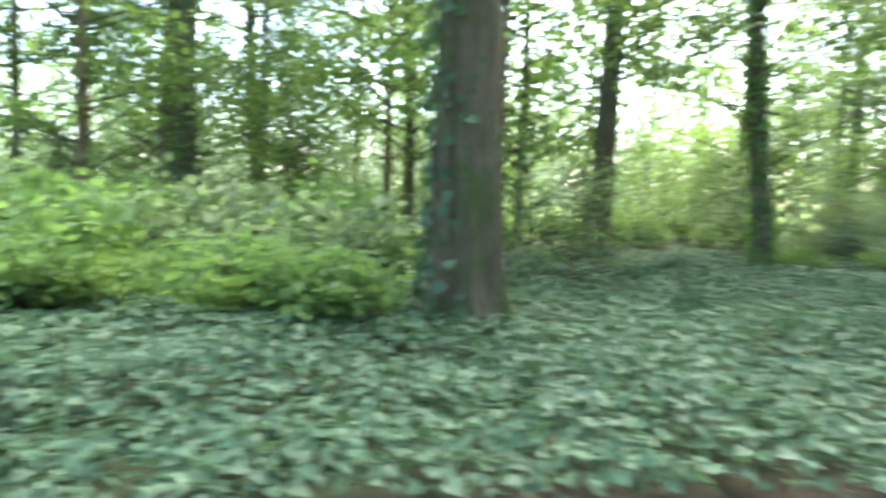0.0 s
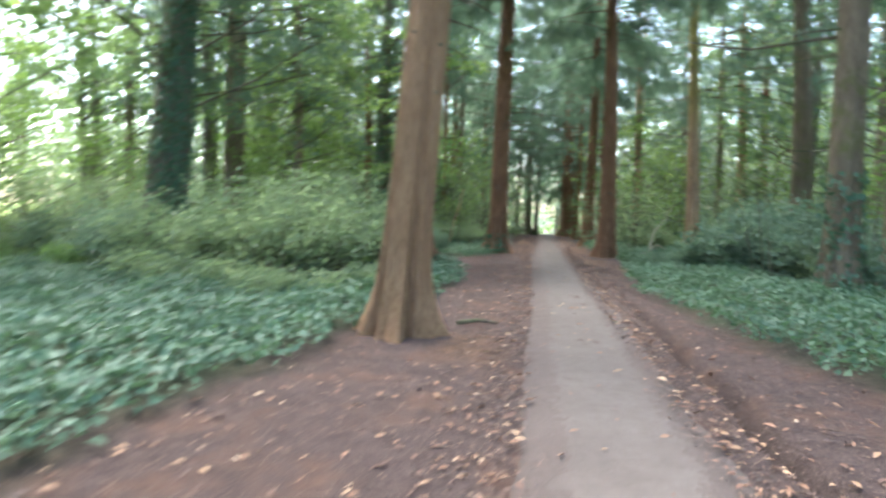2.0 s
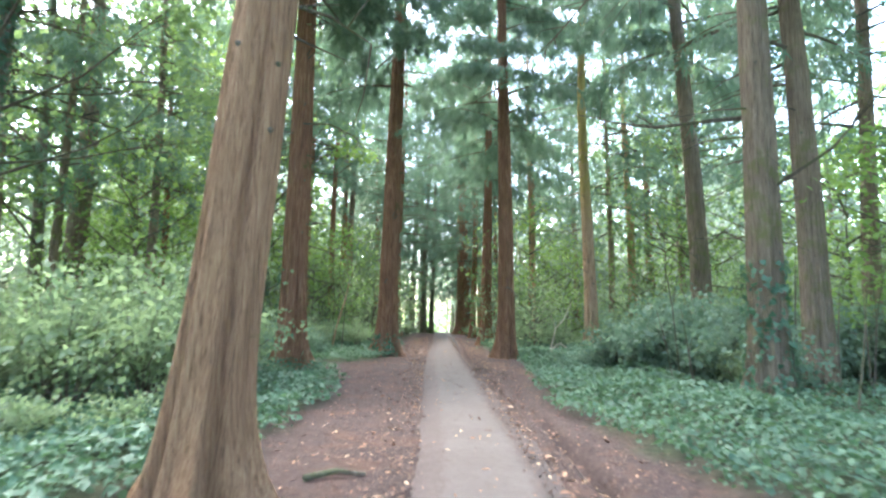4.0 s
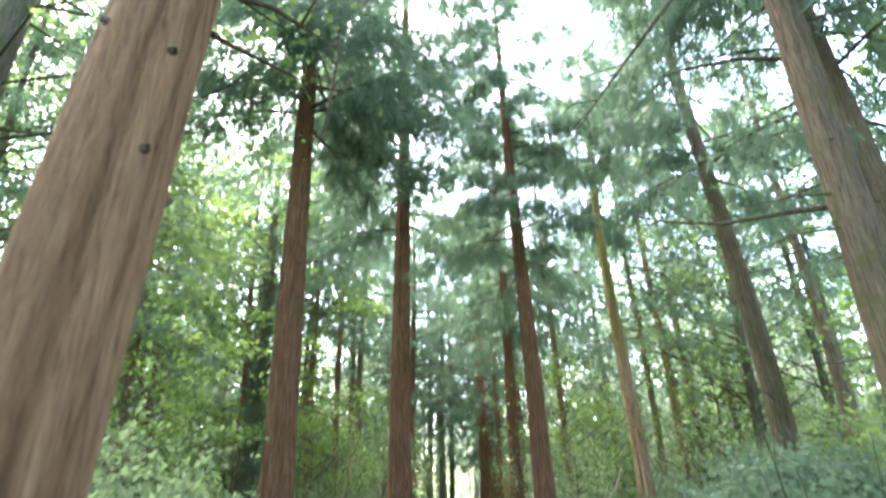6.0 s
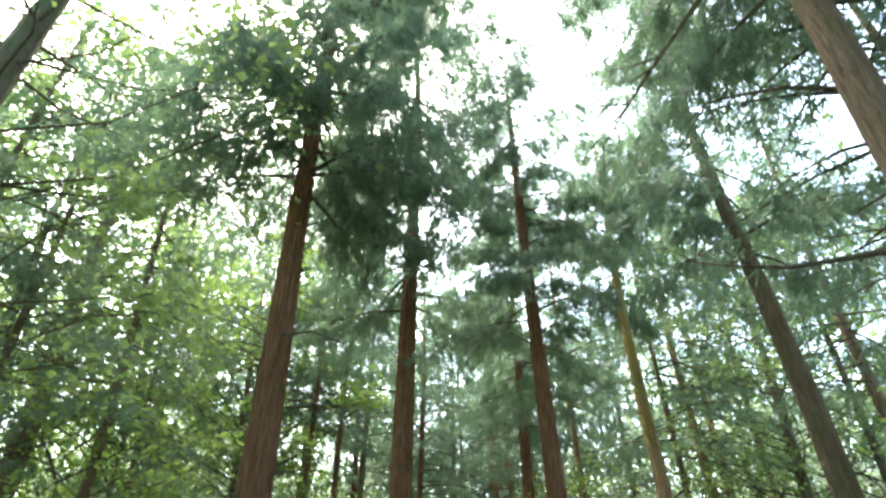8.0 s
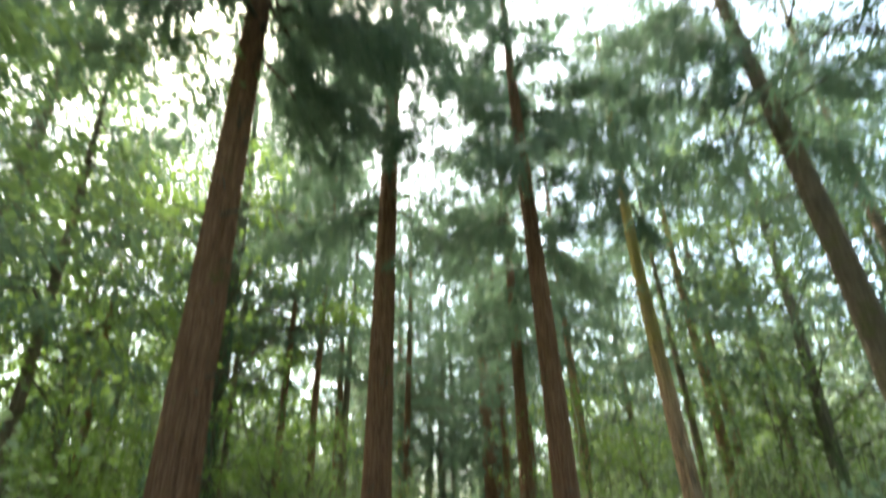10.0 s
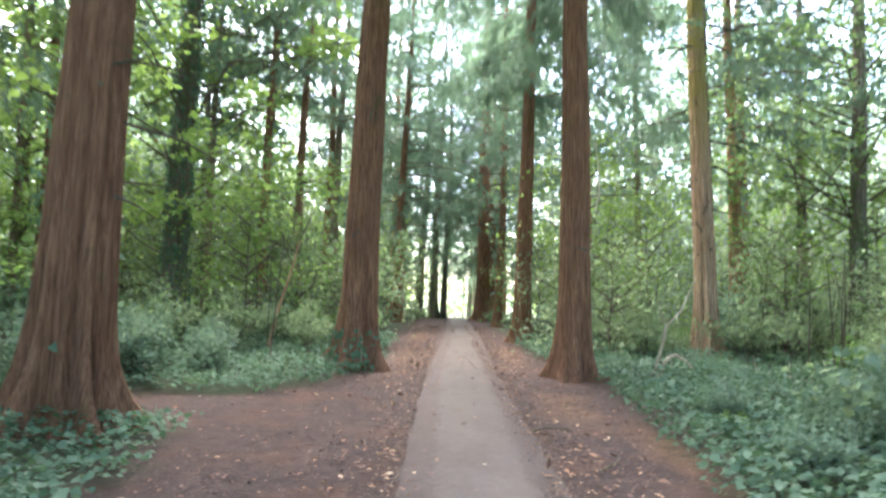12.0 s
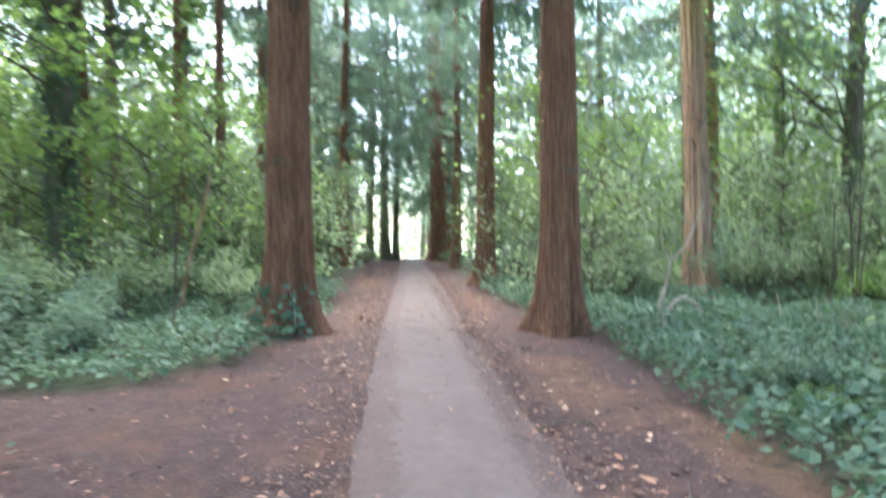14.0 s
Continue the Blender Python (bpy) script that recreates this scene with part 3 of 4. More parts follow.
# the great trees beside the path
tree_a, _ = tree_thing("cedar_tree", -2.14, 9.83, 0.27, 24, M_CEDAR, "cedar_d", "tall light-brown fibrous cedar with flared fluted foot", 101, (0.062, 0.055), 0.8, 4, 0.10, 0.02, 1.0, ROW, 4, 9, (2.6, 9.0))
tree_c, axis_c = tree_thing("cedar_tree", -1.90, 25.20, 0.335, 24, M_REDCEDAR, "cedar_d", "reddish-brown cedar with dark cleft and ivy at its foot", 102, (0.012, 0.024), 0.75, 4, 0.10, 0.03, 1.08, ROW, 10, 4)
tree_d, _ = tree_thing("cedar_tree", 2.10, 24.76, 0.285, 20, M_REDCEDAR, "cedar_e", "straight reddish-brown cedar with deeply fluted bark", 103, (-0.013, 0.015), 0.75, 4, 0.10, 0.03, 0.9, ROW, 8, 4)
tree_e, _ = tree_thing("cedar_tree", 2.10, 32.10, 0.255, 19, M_REDCEDAR, "cedar_e", "slim reddish cedar at the edge of the path", 104, (0.001, 0.000), 0.8, 5, 0.09, 0.03, 0.9, ROW, 10, 3)
tree_b, axis_b = tree_thing("cedar_tree", -3.88, 19.82, 0.315, 24, M_REDCEDAR, "cedar_d", "large brown cedar with buttressed foot and dead twigs", 105, (0.014, 0.007), 0.95, 5, 0.13, 0.05, 1.18, ROW, 30, 5)
tree_h, _ = tree_thing("cedar_tree", 5.19, 14.99, 0.285, 24, M_GREYBARK, "cedar_d", "grey-brown cedar hung with ivy and long bare limbs", 106, (-0.028, -0.037), 0.6, 5, 0.06, 0.05, 1.0, ROW, 10, 6,
                       ivy=((2.4, 420), {}))
tree_i, _ = tree_thing("cedar_tree", 7.20, 21.54, 0.285, 20, M_GREYBARK, "cedar_e", "grey-brown cedar rising out of bushes", 107, (-0.036, 0.020), 0.6, 5, 0.06, 0.10, 1.05, ROW, 14, 4)
tree_k, _ = tree_thing("cedar_tree", 6.83, 16.11, 0.26, 20, M_GREYBARK, "cedar_b", "grey-brown cedar tangled with dry climbing stems", 108, (-0.025, 0.018), 0.6, 5, 0.06, 0.05, 1.0, ROW, 12, 3)
tree_g, _ = tree_thing("lichened_tree", 5.75, 27.64, 0.25, 19, M_LICHEN, "cedar_g", "slender ochre tree with yellow lichen and torn bark", 109, (0.001, 0.028), 0.9, 6, 0.10, 0.16, 1.0, WOOD, 12, 14, (1.8, 9))
tree_m, _ = tree_thing("cedar_tree", -13.45, 26.26, 0.40, 21, M_GREYBARK, "cedar_c", "brown cedar with ivy round its foot", 110, (0.022, 0.012), 0.6, 5, 0.06, 0.06, 1.0, WOOD, 14, 0,
                       ivy=((3.2, 500), {}))
tree_l, _ = tree_thing("ivy_clad_tree", -9.88, 16.38, 0.52, 19, M_DARKBARK, "broad_d", "dark tree trunk partly clad in ivy", 111, (0.058, 0.044), 0.5, 5, 0.05, 0.05, 1.1, WOOD, 16, 0,
                       ivy=((9.0, 1700), {"face": -0.6}))
tree_j, _ = tree_thing("ivy_clad_tree", -7.60, 29.93, 0.33, 18, M_DARKBARK, "broad_b", "dark trunk thickly clad in ivy among bushes", 112, (-0.010, -0.006), 0.5, 5, 0.05, 0.12, 1.0, WOOD, 8, 0,
                       ivy=((9.5, 2200), {}))
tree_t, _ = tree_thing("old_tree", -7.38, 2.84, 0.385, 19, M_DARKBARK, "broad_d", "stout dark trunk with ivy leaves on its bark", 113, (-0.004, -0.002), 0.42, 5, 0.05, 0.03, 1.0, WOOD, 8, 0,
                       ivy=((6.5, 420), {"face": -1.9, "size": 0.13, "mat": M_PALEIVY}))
tree_u, _ = tree_thing("slim_tree", -14.65, 9.44, 0.32, 18, M_DARKBARK, "broad_c", "dark leaning trunk with spreading foot before the field", 115, (0.014, 0.029), 0.75, 4, 0.06, 0.05, 1.0, WOOD, 8)
tree_v, _ = tree_thing("ivy_clad_tree", -10.83, 11.04, 0.2, 17, M_DARKBARK, "broad_a", "slim crooked trunk hung with green ivy", 116, (-0.050, -0.035), 0.5, 4, 0.05, 0.14, 0.9, WOOD, 6,
                       ivy=((7.0, 700), {"size": 0.13, "mat": M_FERN}))
tree_s, _ = tree_thing("ivy_clad_tree", -18.44, -0.95, 0.27, 18, M_DARKBARK, "broad_c", "dark ivy-wrapped trunk rising out of nettles", 117, (0.025, 0.02), 0.4, 4, 0.05, 0.05, 0.75, WOOD, 4,
                       ivy=((4.2, 700), {}))
tree_n, _ = tree_thing("slim_tree", 11.01, 30.13, 0.23, 18, M_DARKBARK, "broad_d", "slim dark tree standing in a thicket", 114, (-0.003, 0.002), 0.5, 5, 0.05, 0.08, 0.9, WOOD, 8)
with_crown(tree_b, "cedar_e", 130, 1.15, (0.014, 0.007))
trunk_ivy(np.random.default_rng(5), tree_c, axis_c, 0.34, 0.75, 130, 0.0, -2.0, 0.10)
trunk_ivy(np.random.default_rng(6), tree_b, axis_b, 0.36, 2.6, 200, 0.0, 2.6, 0.10)
limb(tree_h, [(5.10, 14.99, 4.95), (4.40, 14.94, 4.85), (3.40, 14.99, 4.72), (2.70, 15.04, 4.8), (2.30, 15.09, 4.92)], [0.045, 0.036, 0.026, 0.016, 0.006], "bare mossy side limb", 9, 3)
limb(tree_h, [(5.00, 14.99, 7.5), (4.20, 14.89, 7.45), (3.40, 14.89, 7.3), (2.80, 14.89, 7.1)], [0.04, 0.03, 0.02, 0.006], "bare side limb", 7, 4)
limb(tree_h, [(5.00, 14.89, 9.6), (3.50, 13.49, 8.4), (1.95, 12.59, 6.1), (1.55, 13.19, 5.75), (1.25, 13.79, 5.5)], [0.05, 0.036, 0.022, 0.014, 0.005], "long hanging bare limb", 9, 5)
limb(tree_h, [(5.20, 14.79, 3.6), (5.70, 13.89, 4.1), (6.10, 13.19, 4.9)], [0.035, 0.024, 0.008], "upturned bare limb", 5, 6)
limb(tree_b, [(-3.78, 19.73, 6.2), (-2.98, 19.13, 6.0), (-2.18, 18.63, 5.5)], [0.03, 0.02, 0.006], "thin dead limb", 6, 7)
limb(tree_a, [(-1.86, 10.03, 4.1), (-1.36, 10.23, 4.05), (-1.01, 10.43, 3.9)], [0.022, 0.015, 0.005], "thin dead limb", 4, 8)
limb(tree_j, [(-7.57, 29.89, 5.6), (-6.57, 28.59, 6.1), (-5.47, 27.19, 6.5), (-4.67, 26.29, 6.4)], [0.06, 0.045, 0.03, 0.01], "arching bare limb", 8, 9)

# trees farther in, each with its own stem
STEMS = {}
for key, bark, r, h, seed in (("cedar", M_CEDAR, 0.24, 20, 201), ("red", M_REDCEDAR, 0.22, 20, 202), ("dark", M_DARKBARK, 0.24, 18, 203), ("grey", M_GREYBARK, 0.2, 19, 204)):
    rng_s = np.random.default_rng(seed)
    sv, sf, _ = trunk_arrays(rng_s, h, r, 0.6, 5, 0.08, (0, 0), 0.12, 0.12, 20, 0)
    STEMS[key] = mesh_object("trunk", sv, sf, bark, smooth=True)
LABELS = {"cedar": "light-brown cedar trunk deeper in the wood", "red": "reddish cedar trunk deeper in the wood", "dark": "dark leafy tree deeper in the wood", "grey": "grey-brown tree deeper in the wood"}


def wood_tree(x, y, stem, crown, fat=1.0, size=1.0, turn=0.0):
    t = empty("woodland_tree", x, y, ground_z(x, y) - 0.05 , turn)
    c = new("trunk", STEMS[stem].data)
    c.parent = t
    c.matrix_basis = Matrix.Diagonal((fat, fat, 1, 1))
    for made in CROWNS[crown]:
        k = new(made.name.split(".")[0], made.data)
        k.parent = t
        k.matrix_basis = Matrix.Diagonal((size, size, size, 1))
    return tagged(t, LABELS[stem], "tree", WOOD)


SEEN = [(-24.9, -1.8, "dark", "broad_c", 2.2), (-20.9, 27.2, "dark", "broad_a", 1.0), (-30.4, -5.7, "grey", "broad_b", 1.0),
        (-26.9, 1.1, "dark", "broad_c", 1.3), (-21.9, -6.5, "dark", "broad_a", 0.9), (-29.8, 8.3, "grey", "broad_c", 1.3), (-17.7, 17.3, "dark", "broad_b", 0.8), (-13.4, 24.5, "dark", "broad_c", 0.9),
        (-6.0, 41.0, "red", "cedar_a", 1.0), (-13.4, 41.4, "grey", "cedar_b", 1.0), (-15.6, 34.8, "grey", "broad_b", 1.1), (-15.5, 38.0, "dark", "broad_a", 0.8), (-21.8, 27.8, "dark", "broad_b", 0.9),
        (-16.6, 45.2, "red", "cedar_c", 1.0), (5.9, 41.0, "cedar", "cedar_a", 0.9), (-7.7, 37.9, "red", "cedar_b", 0.8), (-5.2, 39.5, "grey", "cedar_c", 1.1), (-3.4, 46.9, "cedar", "cedar_a", 1.0),
        (9.5, 33.9, "cedar", "cedar_a", 1.0), (8.3, 40.1, "grey", "cedar_b", 0.9), (13.8, 30.2, "dark", "broad_c", 0.8), (-18.1, 32.6, "dark", "broad_c", 1.0),
        (-10.9, 39.2, "dark", "broad_b", 0.8), (-3.1, 50.1, "red", "cedar_f", 1.1), (-1.9, 49.5, "dark", "cedar_f", 1.0), (-3.4, 55.5, "red", "cedar_f", 1.0), (2.6, 50.0, "red", "cedar_f", 1.1), (2.0, 57.0, "dark", "cedar_f", 1.0), (3.6, 54.0, "cedar", "cedar_f", 1.0), (-1.7, 64.0, "dark", "cedar_f", 1.0), (1.8, 68.0, "dark", "cedar_f", 1.1),
        (2.7, 50.8, "cedar", "cedar_c", 1.1), (9.6, 18.4, "grey", "cedar_a", 1.0), (11.1, 25.2, "grey", "cedar_c", 1.1),
        (9.4, 10.6, "grey", "cedar_b", 1.2), (12.5, 14.0, "dark", "broad_a", 1.1), (-18.5, 9.0, "dark", "broad_b", 0.7), (-21.5, 5.4, "grey", "broad_a", 0.7), (-20.2, 12.6, "grey", "broad_b", 0.6), (-17.0, -3.0, "grey", "broad_b", 0.6), (-12.2, 30.0, "grey", "broad_b", 0.55), (-10.3, 35.8, "red", "cedar_c", 0.9), (-11.2, 22.0, "grey", "cedar_a", 0.7), (-6.4, -5.0, "dark", "broad_a", 1.4), (3.9, -4.5, "red", "cedar_a", 1.3), (5.8, 3.4, "grey", "cedar_c", 1.3), (-3.3, -7.5, "cedar", "cedar_b", 1.2),
        (-19.8, 5.7, "dark", "broad_b", 0.75), (-23.5, 1.2, "grey", "broad_b", 0.7), (-20.6, -5.4, "grey", "broad_c", 0.7), (-27.1, 5.3, "dark", "broad_c", 0.5), (-19.1, 27.5, "grey", "broad_c", 1.2), (-14.7, 6.6, "grey", "broad_b", 0.45), (-0.93, 47.0, "dark", "cedar_c", 0.95), (-0.42, 47.2, "dark", "cedar_a", 0.75), (1.78, 45.6, "red", "cedar_f", 2.1), (2.1, 49.0, "red", "cedar_f", 1.9), (2.05, 39.9, "red", "cedar_f", 0.85), (-2.4, 40.5, "red", "cedar_f", 0.9),
        (-5.2, 33.5, "red", "cedar_c", 0.7), (-9.3, 36.0, "grey", "cedar_a", 0.8), (-12.6, 31.5, "red", "cedar_b", 0.7), (4.6, 34.6, "cedar", "cedar_c", 0.7), (8.2, 33.0, "grey", "cedar_a", 0.8), (12.6, 35.0, "grey", "cedar_c", 0.9), (3.6, 42.0, "red", "cedar_c", 0.8), (-4.4, 46.0, "red", "cedar_c", 0.9), (15.2, 31.0, "grey", "cedar_b", 0.8), (-9.6, 24.2, "grey", "cedar_a", 0.8), (-6.4, 33.6, "red", "cedar_c", 0.7), (-12.0, 20.8, "grey", "cedar_b", 0.8)]
for i, (x, y, stem, crown, fat) in enumerate(SEEN):
    wood_tree(x, y, stem, crown, fat, (1.12 if 32 < y < 40 and crown != "cedar_f" else 0.9) + 0.22 * ((i * 37) % 10) / 10, i * 73 % 360)
rng = np.random.default_rng(77)
taken = [(x, y) for x, y, *_ in SEEN] + [(-2.1, 9.8), (-1.9, 25.2), (2.1, 24.8), (2.1, 32.1), (-3.9, 19.8), (5.2, 15), (7.2, 21.5), (6.8, 16.1), (5.8, 27.6), (-13.4, 26.3), (-9.9, 16.4), (-7.6, 29.9), (-7.4, 2.8), (11, 30.1), (-14.7, 9.4), (-10.8, 11)]
far_trees = 0
while far_trees < 20:
    x, y = rng.uniform(-30, 34), rng.uniform(-14, 74)
    if abs(x) < 3.0 or (x < 0 and y < 28) or (0 < x < 13 and y < 30) or min(math.hypot(x - a, y - b) for a, b in taken) < 3.4:
        continue
    taken.append((x, y))
    if rng.uniform() < (0.35 if x < 0 else 0.62):
        wood_tree(x, y, rng.choice(["cedar", "red", "grey"]), rng.choice(["cedar_a", "cedar_b", "cedar_c"]), rng.uniform(0.7, 1.3), rng.uniform(0.9, 1.15), rng.uniform(0, 360))
    else:
        wood_tree(x, y, rng.choice(["dark", "grey"]), rng.choice(["broad_a", "broad_b", "broad_c"]), rng.uniform(0.6, 1.1), rng.uniform(0.9, 1.15), rng.uniform(0, 360))
    far_trees += 1


def far_woods(seed):
    """The woods beyond, too far to tell tree from tree: stems and ragged masses of leaves on all sides."""
    rng = np.random.default_rng(seed)
    at, stems = [], []
    spots = [(rng.uniform(20, 62), rng.uniform(-25, 95), 20) for _ in range(70)] + [(rng.uniform(-46, 46), rng.uniform(66, 115), 21) for _ in range(75)]
    spots += [(rng.uniform(-75, -60), rng.uniform(-60, 110), 13) for _ in range(50)] + [(rng.uniform(-60, 40), rng.uniform(-50, -26), 19) for _ in range(34)] + [(rng.uniform(-48, -34), rng.uniform(34, 70), 17) for _ in range(16)]
    for x, y, h in spots:
        if abs(x) < 2.2:
            h = 6 if y > 95 else 0.8
        h = h * rng.uniform(0.7, 1.15)
        k = int(260 if h > 12 else 170)
        c = np.stack([rng.normal(0, 1.9, 14), rng.normal(0, 1.9, 14), rng.uniform(0.06, 1.0, 14) * h], 1)
        p = c[rng.integers(0, 14, k)] + rng.normal(0, 1, (k, 3)) * np.array([1.05, 1.05, 0.8])
        p[:, 2] = np.abs(p[:, 2])
        g = ground_z(x, y)
        at.append(p + np.array([x, y, g]))
        stems.append(sweep([(x, y, g - 0.1), (x + 0.1, y, g + h * 0.5), (x, y + 0.1, g + h * 0.95)], [0.26, 0.18, 0.05], 6))
    at = np.concatenate(at)
    v, f = leaf_cloud(rng, at, rng.normal(0, 1, at.shape) + np.array([0, 0, -0.4]), rng.normal(0, 1, at.shape) + np.array([0, 0, 0.5]), rng.uniform(0.5, 1.2, len(at)) * 0.62, KITE)
    tagged(mesh_object("far_woods", v, f, M_BROAD), "distant green woodland closing the view", "woodland", kind="stuff")
    sv, sf = join_sweeps(stems)
    tagged(mesh_object("far_stems", sv, sf, M_DARKBARK), "distant dark tree stems", "woodland", kind="stuff")


far_woods(88)


def leafy_belt(seed, spots, label):
    """A dense belt of leaves behind the single trees: overlapping ragged clumps from the ground to the tree tops."""
    rng = np.random.default_rng(seed)
    at = []
    for x0, x1, y0, y1, high, many in spots:
        for _ in range(many):
            x, y, h = rng.uniform(x0, x1), rng.uniform(y0, y1), high * rng.uniform(0.6, 1.1)
            c = np.stack([rng.normal(0, 1.6, 16), rng.normal(0, 1.6, 16), rng.uniform(0.03, 1.0, 16) * h], 1)
            p = c[rng.integers(0, 16, 420)] + rng.normal(0, 1, (420, 3)) * np.array([0.9, 0.9, 0.7])
            p[:, 2] = np.abs(p[:, 2])
            at.append(p + np.array([x, y, ground_z(x, y)]))
    at = np.concatenate(at)
    at = at[np.abs(at[:, 0]) > 1.6]
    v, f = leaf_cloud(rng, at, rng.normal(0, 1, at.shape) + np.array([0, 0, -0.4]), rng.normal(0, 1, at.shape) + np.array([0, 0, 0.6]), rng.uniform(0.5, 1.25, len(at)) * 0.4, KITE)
    # the leaf colour itself carries the haze
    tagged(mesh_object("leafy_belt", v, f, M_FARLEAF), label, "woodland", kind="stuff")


leafy_belt(89, [(-24, -4.2, 44, 56, 16, 54), (4.2, 24, 44, 56, 16, 48), (-16, -5, 38, 43, 7, 9), (5, 16, 38, 43, 7, 8), (16, 26, 14, 44, 8, 34), (-26, -17, 30, 46, 9, 24), (-46, -32, -14, 30, 8, 44)], "foliage coloured pale blue-green for haze, closing the gaps between stems")


# ---- understorey: saplings and bushes ----
# strips that stay free of bushes, between the path and single trunks
LANES = [((-0.3, 14.5), (-7.6, 29.9), 2.3), ((-0.4, 4), (-13.4, 26.3), 0.7), ((-0.8, 1.4), (-9.9, 16.4), 1.4), ((-0.2, 15), (5.75, 27.6), 1.2), ((-0.4, 5), (7.2, 21.5), 0.6), ((-1.0, 1), (-10.8, 11.0), 1.0), ((-1.2, 0.7), (-14.7, 9.4), 1.0), ((-1.2, 0.7), (-7.4, 2.8), 1.0)]


def in_lane(x, y, grow=1.0):
    for (ax, ay), (bx, by), wide in LANES:
        dx, dy = bx - ax, by - ay
        s = ((x - ax) * dx + (y - ay) * dy) / (dx * dx + dy * dy)
        if 0 < s < 1.02 and abs((x - ax) * dy - (y - ay) * dx) / math.hypot(dx, dy) < wide * grow:
            return True
    return False


def sapling(x, y, crown, size, turn, label, group="saplings under the trees", kind="sapling"):
    t = empty(kind, x, y, ground_z(x, y) - 0.02, turn, size)
    top = {"sapling_a": 4.0, "sapling_b": 5.4, "sapling_c": 3.0}[crown]
    v, f = sweep([(0, 0, -0.05), (0.03, 0.02, top * 0.35), (-0.04, 0.05, top * 0.7), (0.02, 0, top)], [0.035, 0.028, 0.018, 0.006], 7)
    key = "stem_" + crown
    if key not in STEMS:
        STEMS[key] = mesh_object("stem", v, f, M_TWIG, smooth=True)
    for made in (STEMS[key], *CROWNS[crown]):
        k = new(made.name.split(".")[0], made.data)
        k.parent = t
    return tagged(t, label, "sapling" if kind == "sapling" else "bush", group)


def scatter_saplings(seed, count, x0, x1, y0, y1, kinds, sizes, label, clear=1.6):
    rng = np.random.default_rng(seed)
    for _ in range(count):
        for _ in range(60):
            x, y = rng.uniform(x0, x1), rng.uniform(y0, y1)
            if edge(LEFT_EDGE, y) - clear < x < edge(RIGHT_EDGE, y) + clear or any(math.hypot(x - a, y - b) < 0.8 for a, b in taken) or in_lane(x, y):
                continue
            break
        sapling(x, y, str(rng.choice(kinds)), rng.uniform(*sizes), rng.uniform(0, 360), label)


scatter_saplings(301, 14, -13, -4.6, 12.5, 19.0, ["sapling_a", "sapling_c", "sapling_c"], (0.45, 0.75), "light-green leafy sapling growing among ivy")
scatter_saplings(302, 20, -16, -4.4, 26.5, 42, ["sapling_b", "sapling_b", "sapling_c"], (0.6, 1.05), "green leafy sapling under tall trees")
scatter_saplings(303, 32, -30, -13, 2, 26, ["sapling_a", "sapling_b"], (0.6, 1.0), "bright green sapling at the edge of the wood")
scatter_saplings(304, 16, -27, -12, -9, 3, ["sapling_a", "sapling_b"], (0.65, 1.05), "bright green sapling at the edge of the wood")
scatter_saplings(305, 14, 7.5, 14, 20.0, 31, ["sapling_a", "sapling_c", "sapling_c"], (0.55, 0.95), "green leafy bush-like sapling in a thicket", 2.4)
scatter_saplings(306, 24, 3.4, 20, 27, 48, ["sapling_a", "sapling_b", "sapling_c"], (0.7, 1.1), "green leafy sapling under tall trees")
scatter_saplings(307, 9, 9, 18, 10, 20, ["sapling_a", "sapling_b"], (0.7, 1.0), "green leafy sapling under tall trees", 3)
scatter_saplings(308, 14, -14, -2.2, 40, 60, ["sapling_a", "sapling_b"], (0.8, 1.2), "green leafy sapling far along the path", 1.0)
scatter_saplings(309, 8, -9, 9, -12, -6, ["sapling_a", "sapling_b"], (0.8, 1.2), "green leafy sapling behind the path", 1.0)
for x, y, key, size in ((-5.0, 28.0, "sapling_b", 0.62), (-4.4, 30.4, "sapling_a", 0.8), (-9.4, 22.8, "sapling_b", 1.0), (3.6, 27.8, "sapling_c", 0.8), (-9.6, 5.6, "sapling_a", 0.5), (3.3, 31.2, "sapling_c", 0.8), (-2.9, 30.2, "sapling_c", 0.9), (-2.6, 36.0, "sapling_a", 0.8), (3.4, 37.0, "sapling_a", 0.9)):
    sapling(x, y, key, size, x * 50, "green leafy sapling beside a cedar trunk")


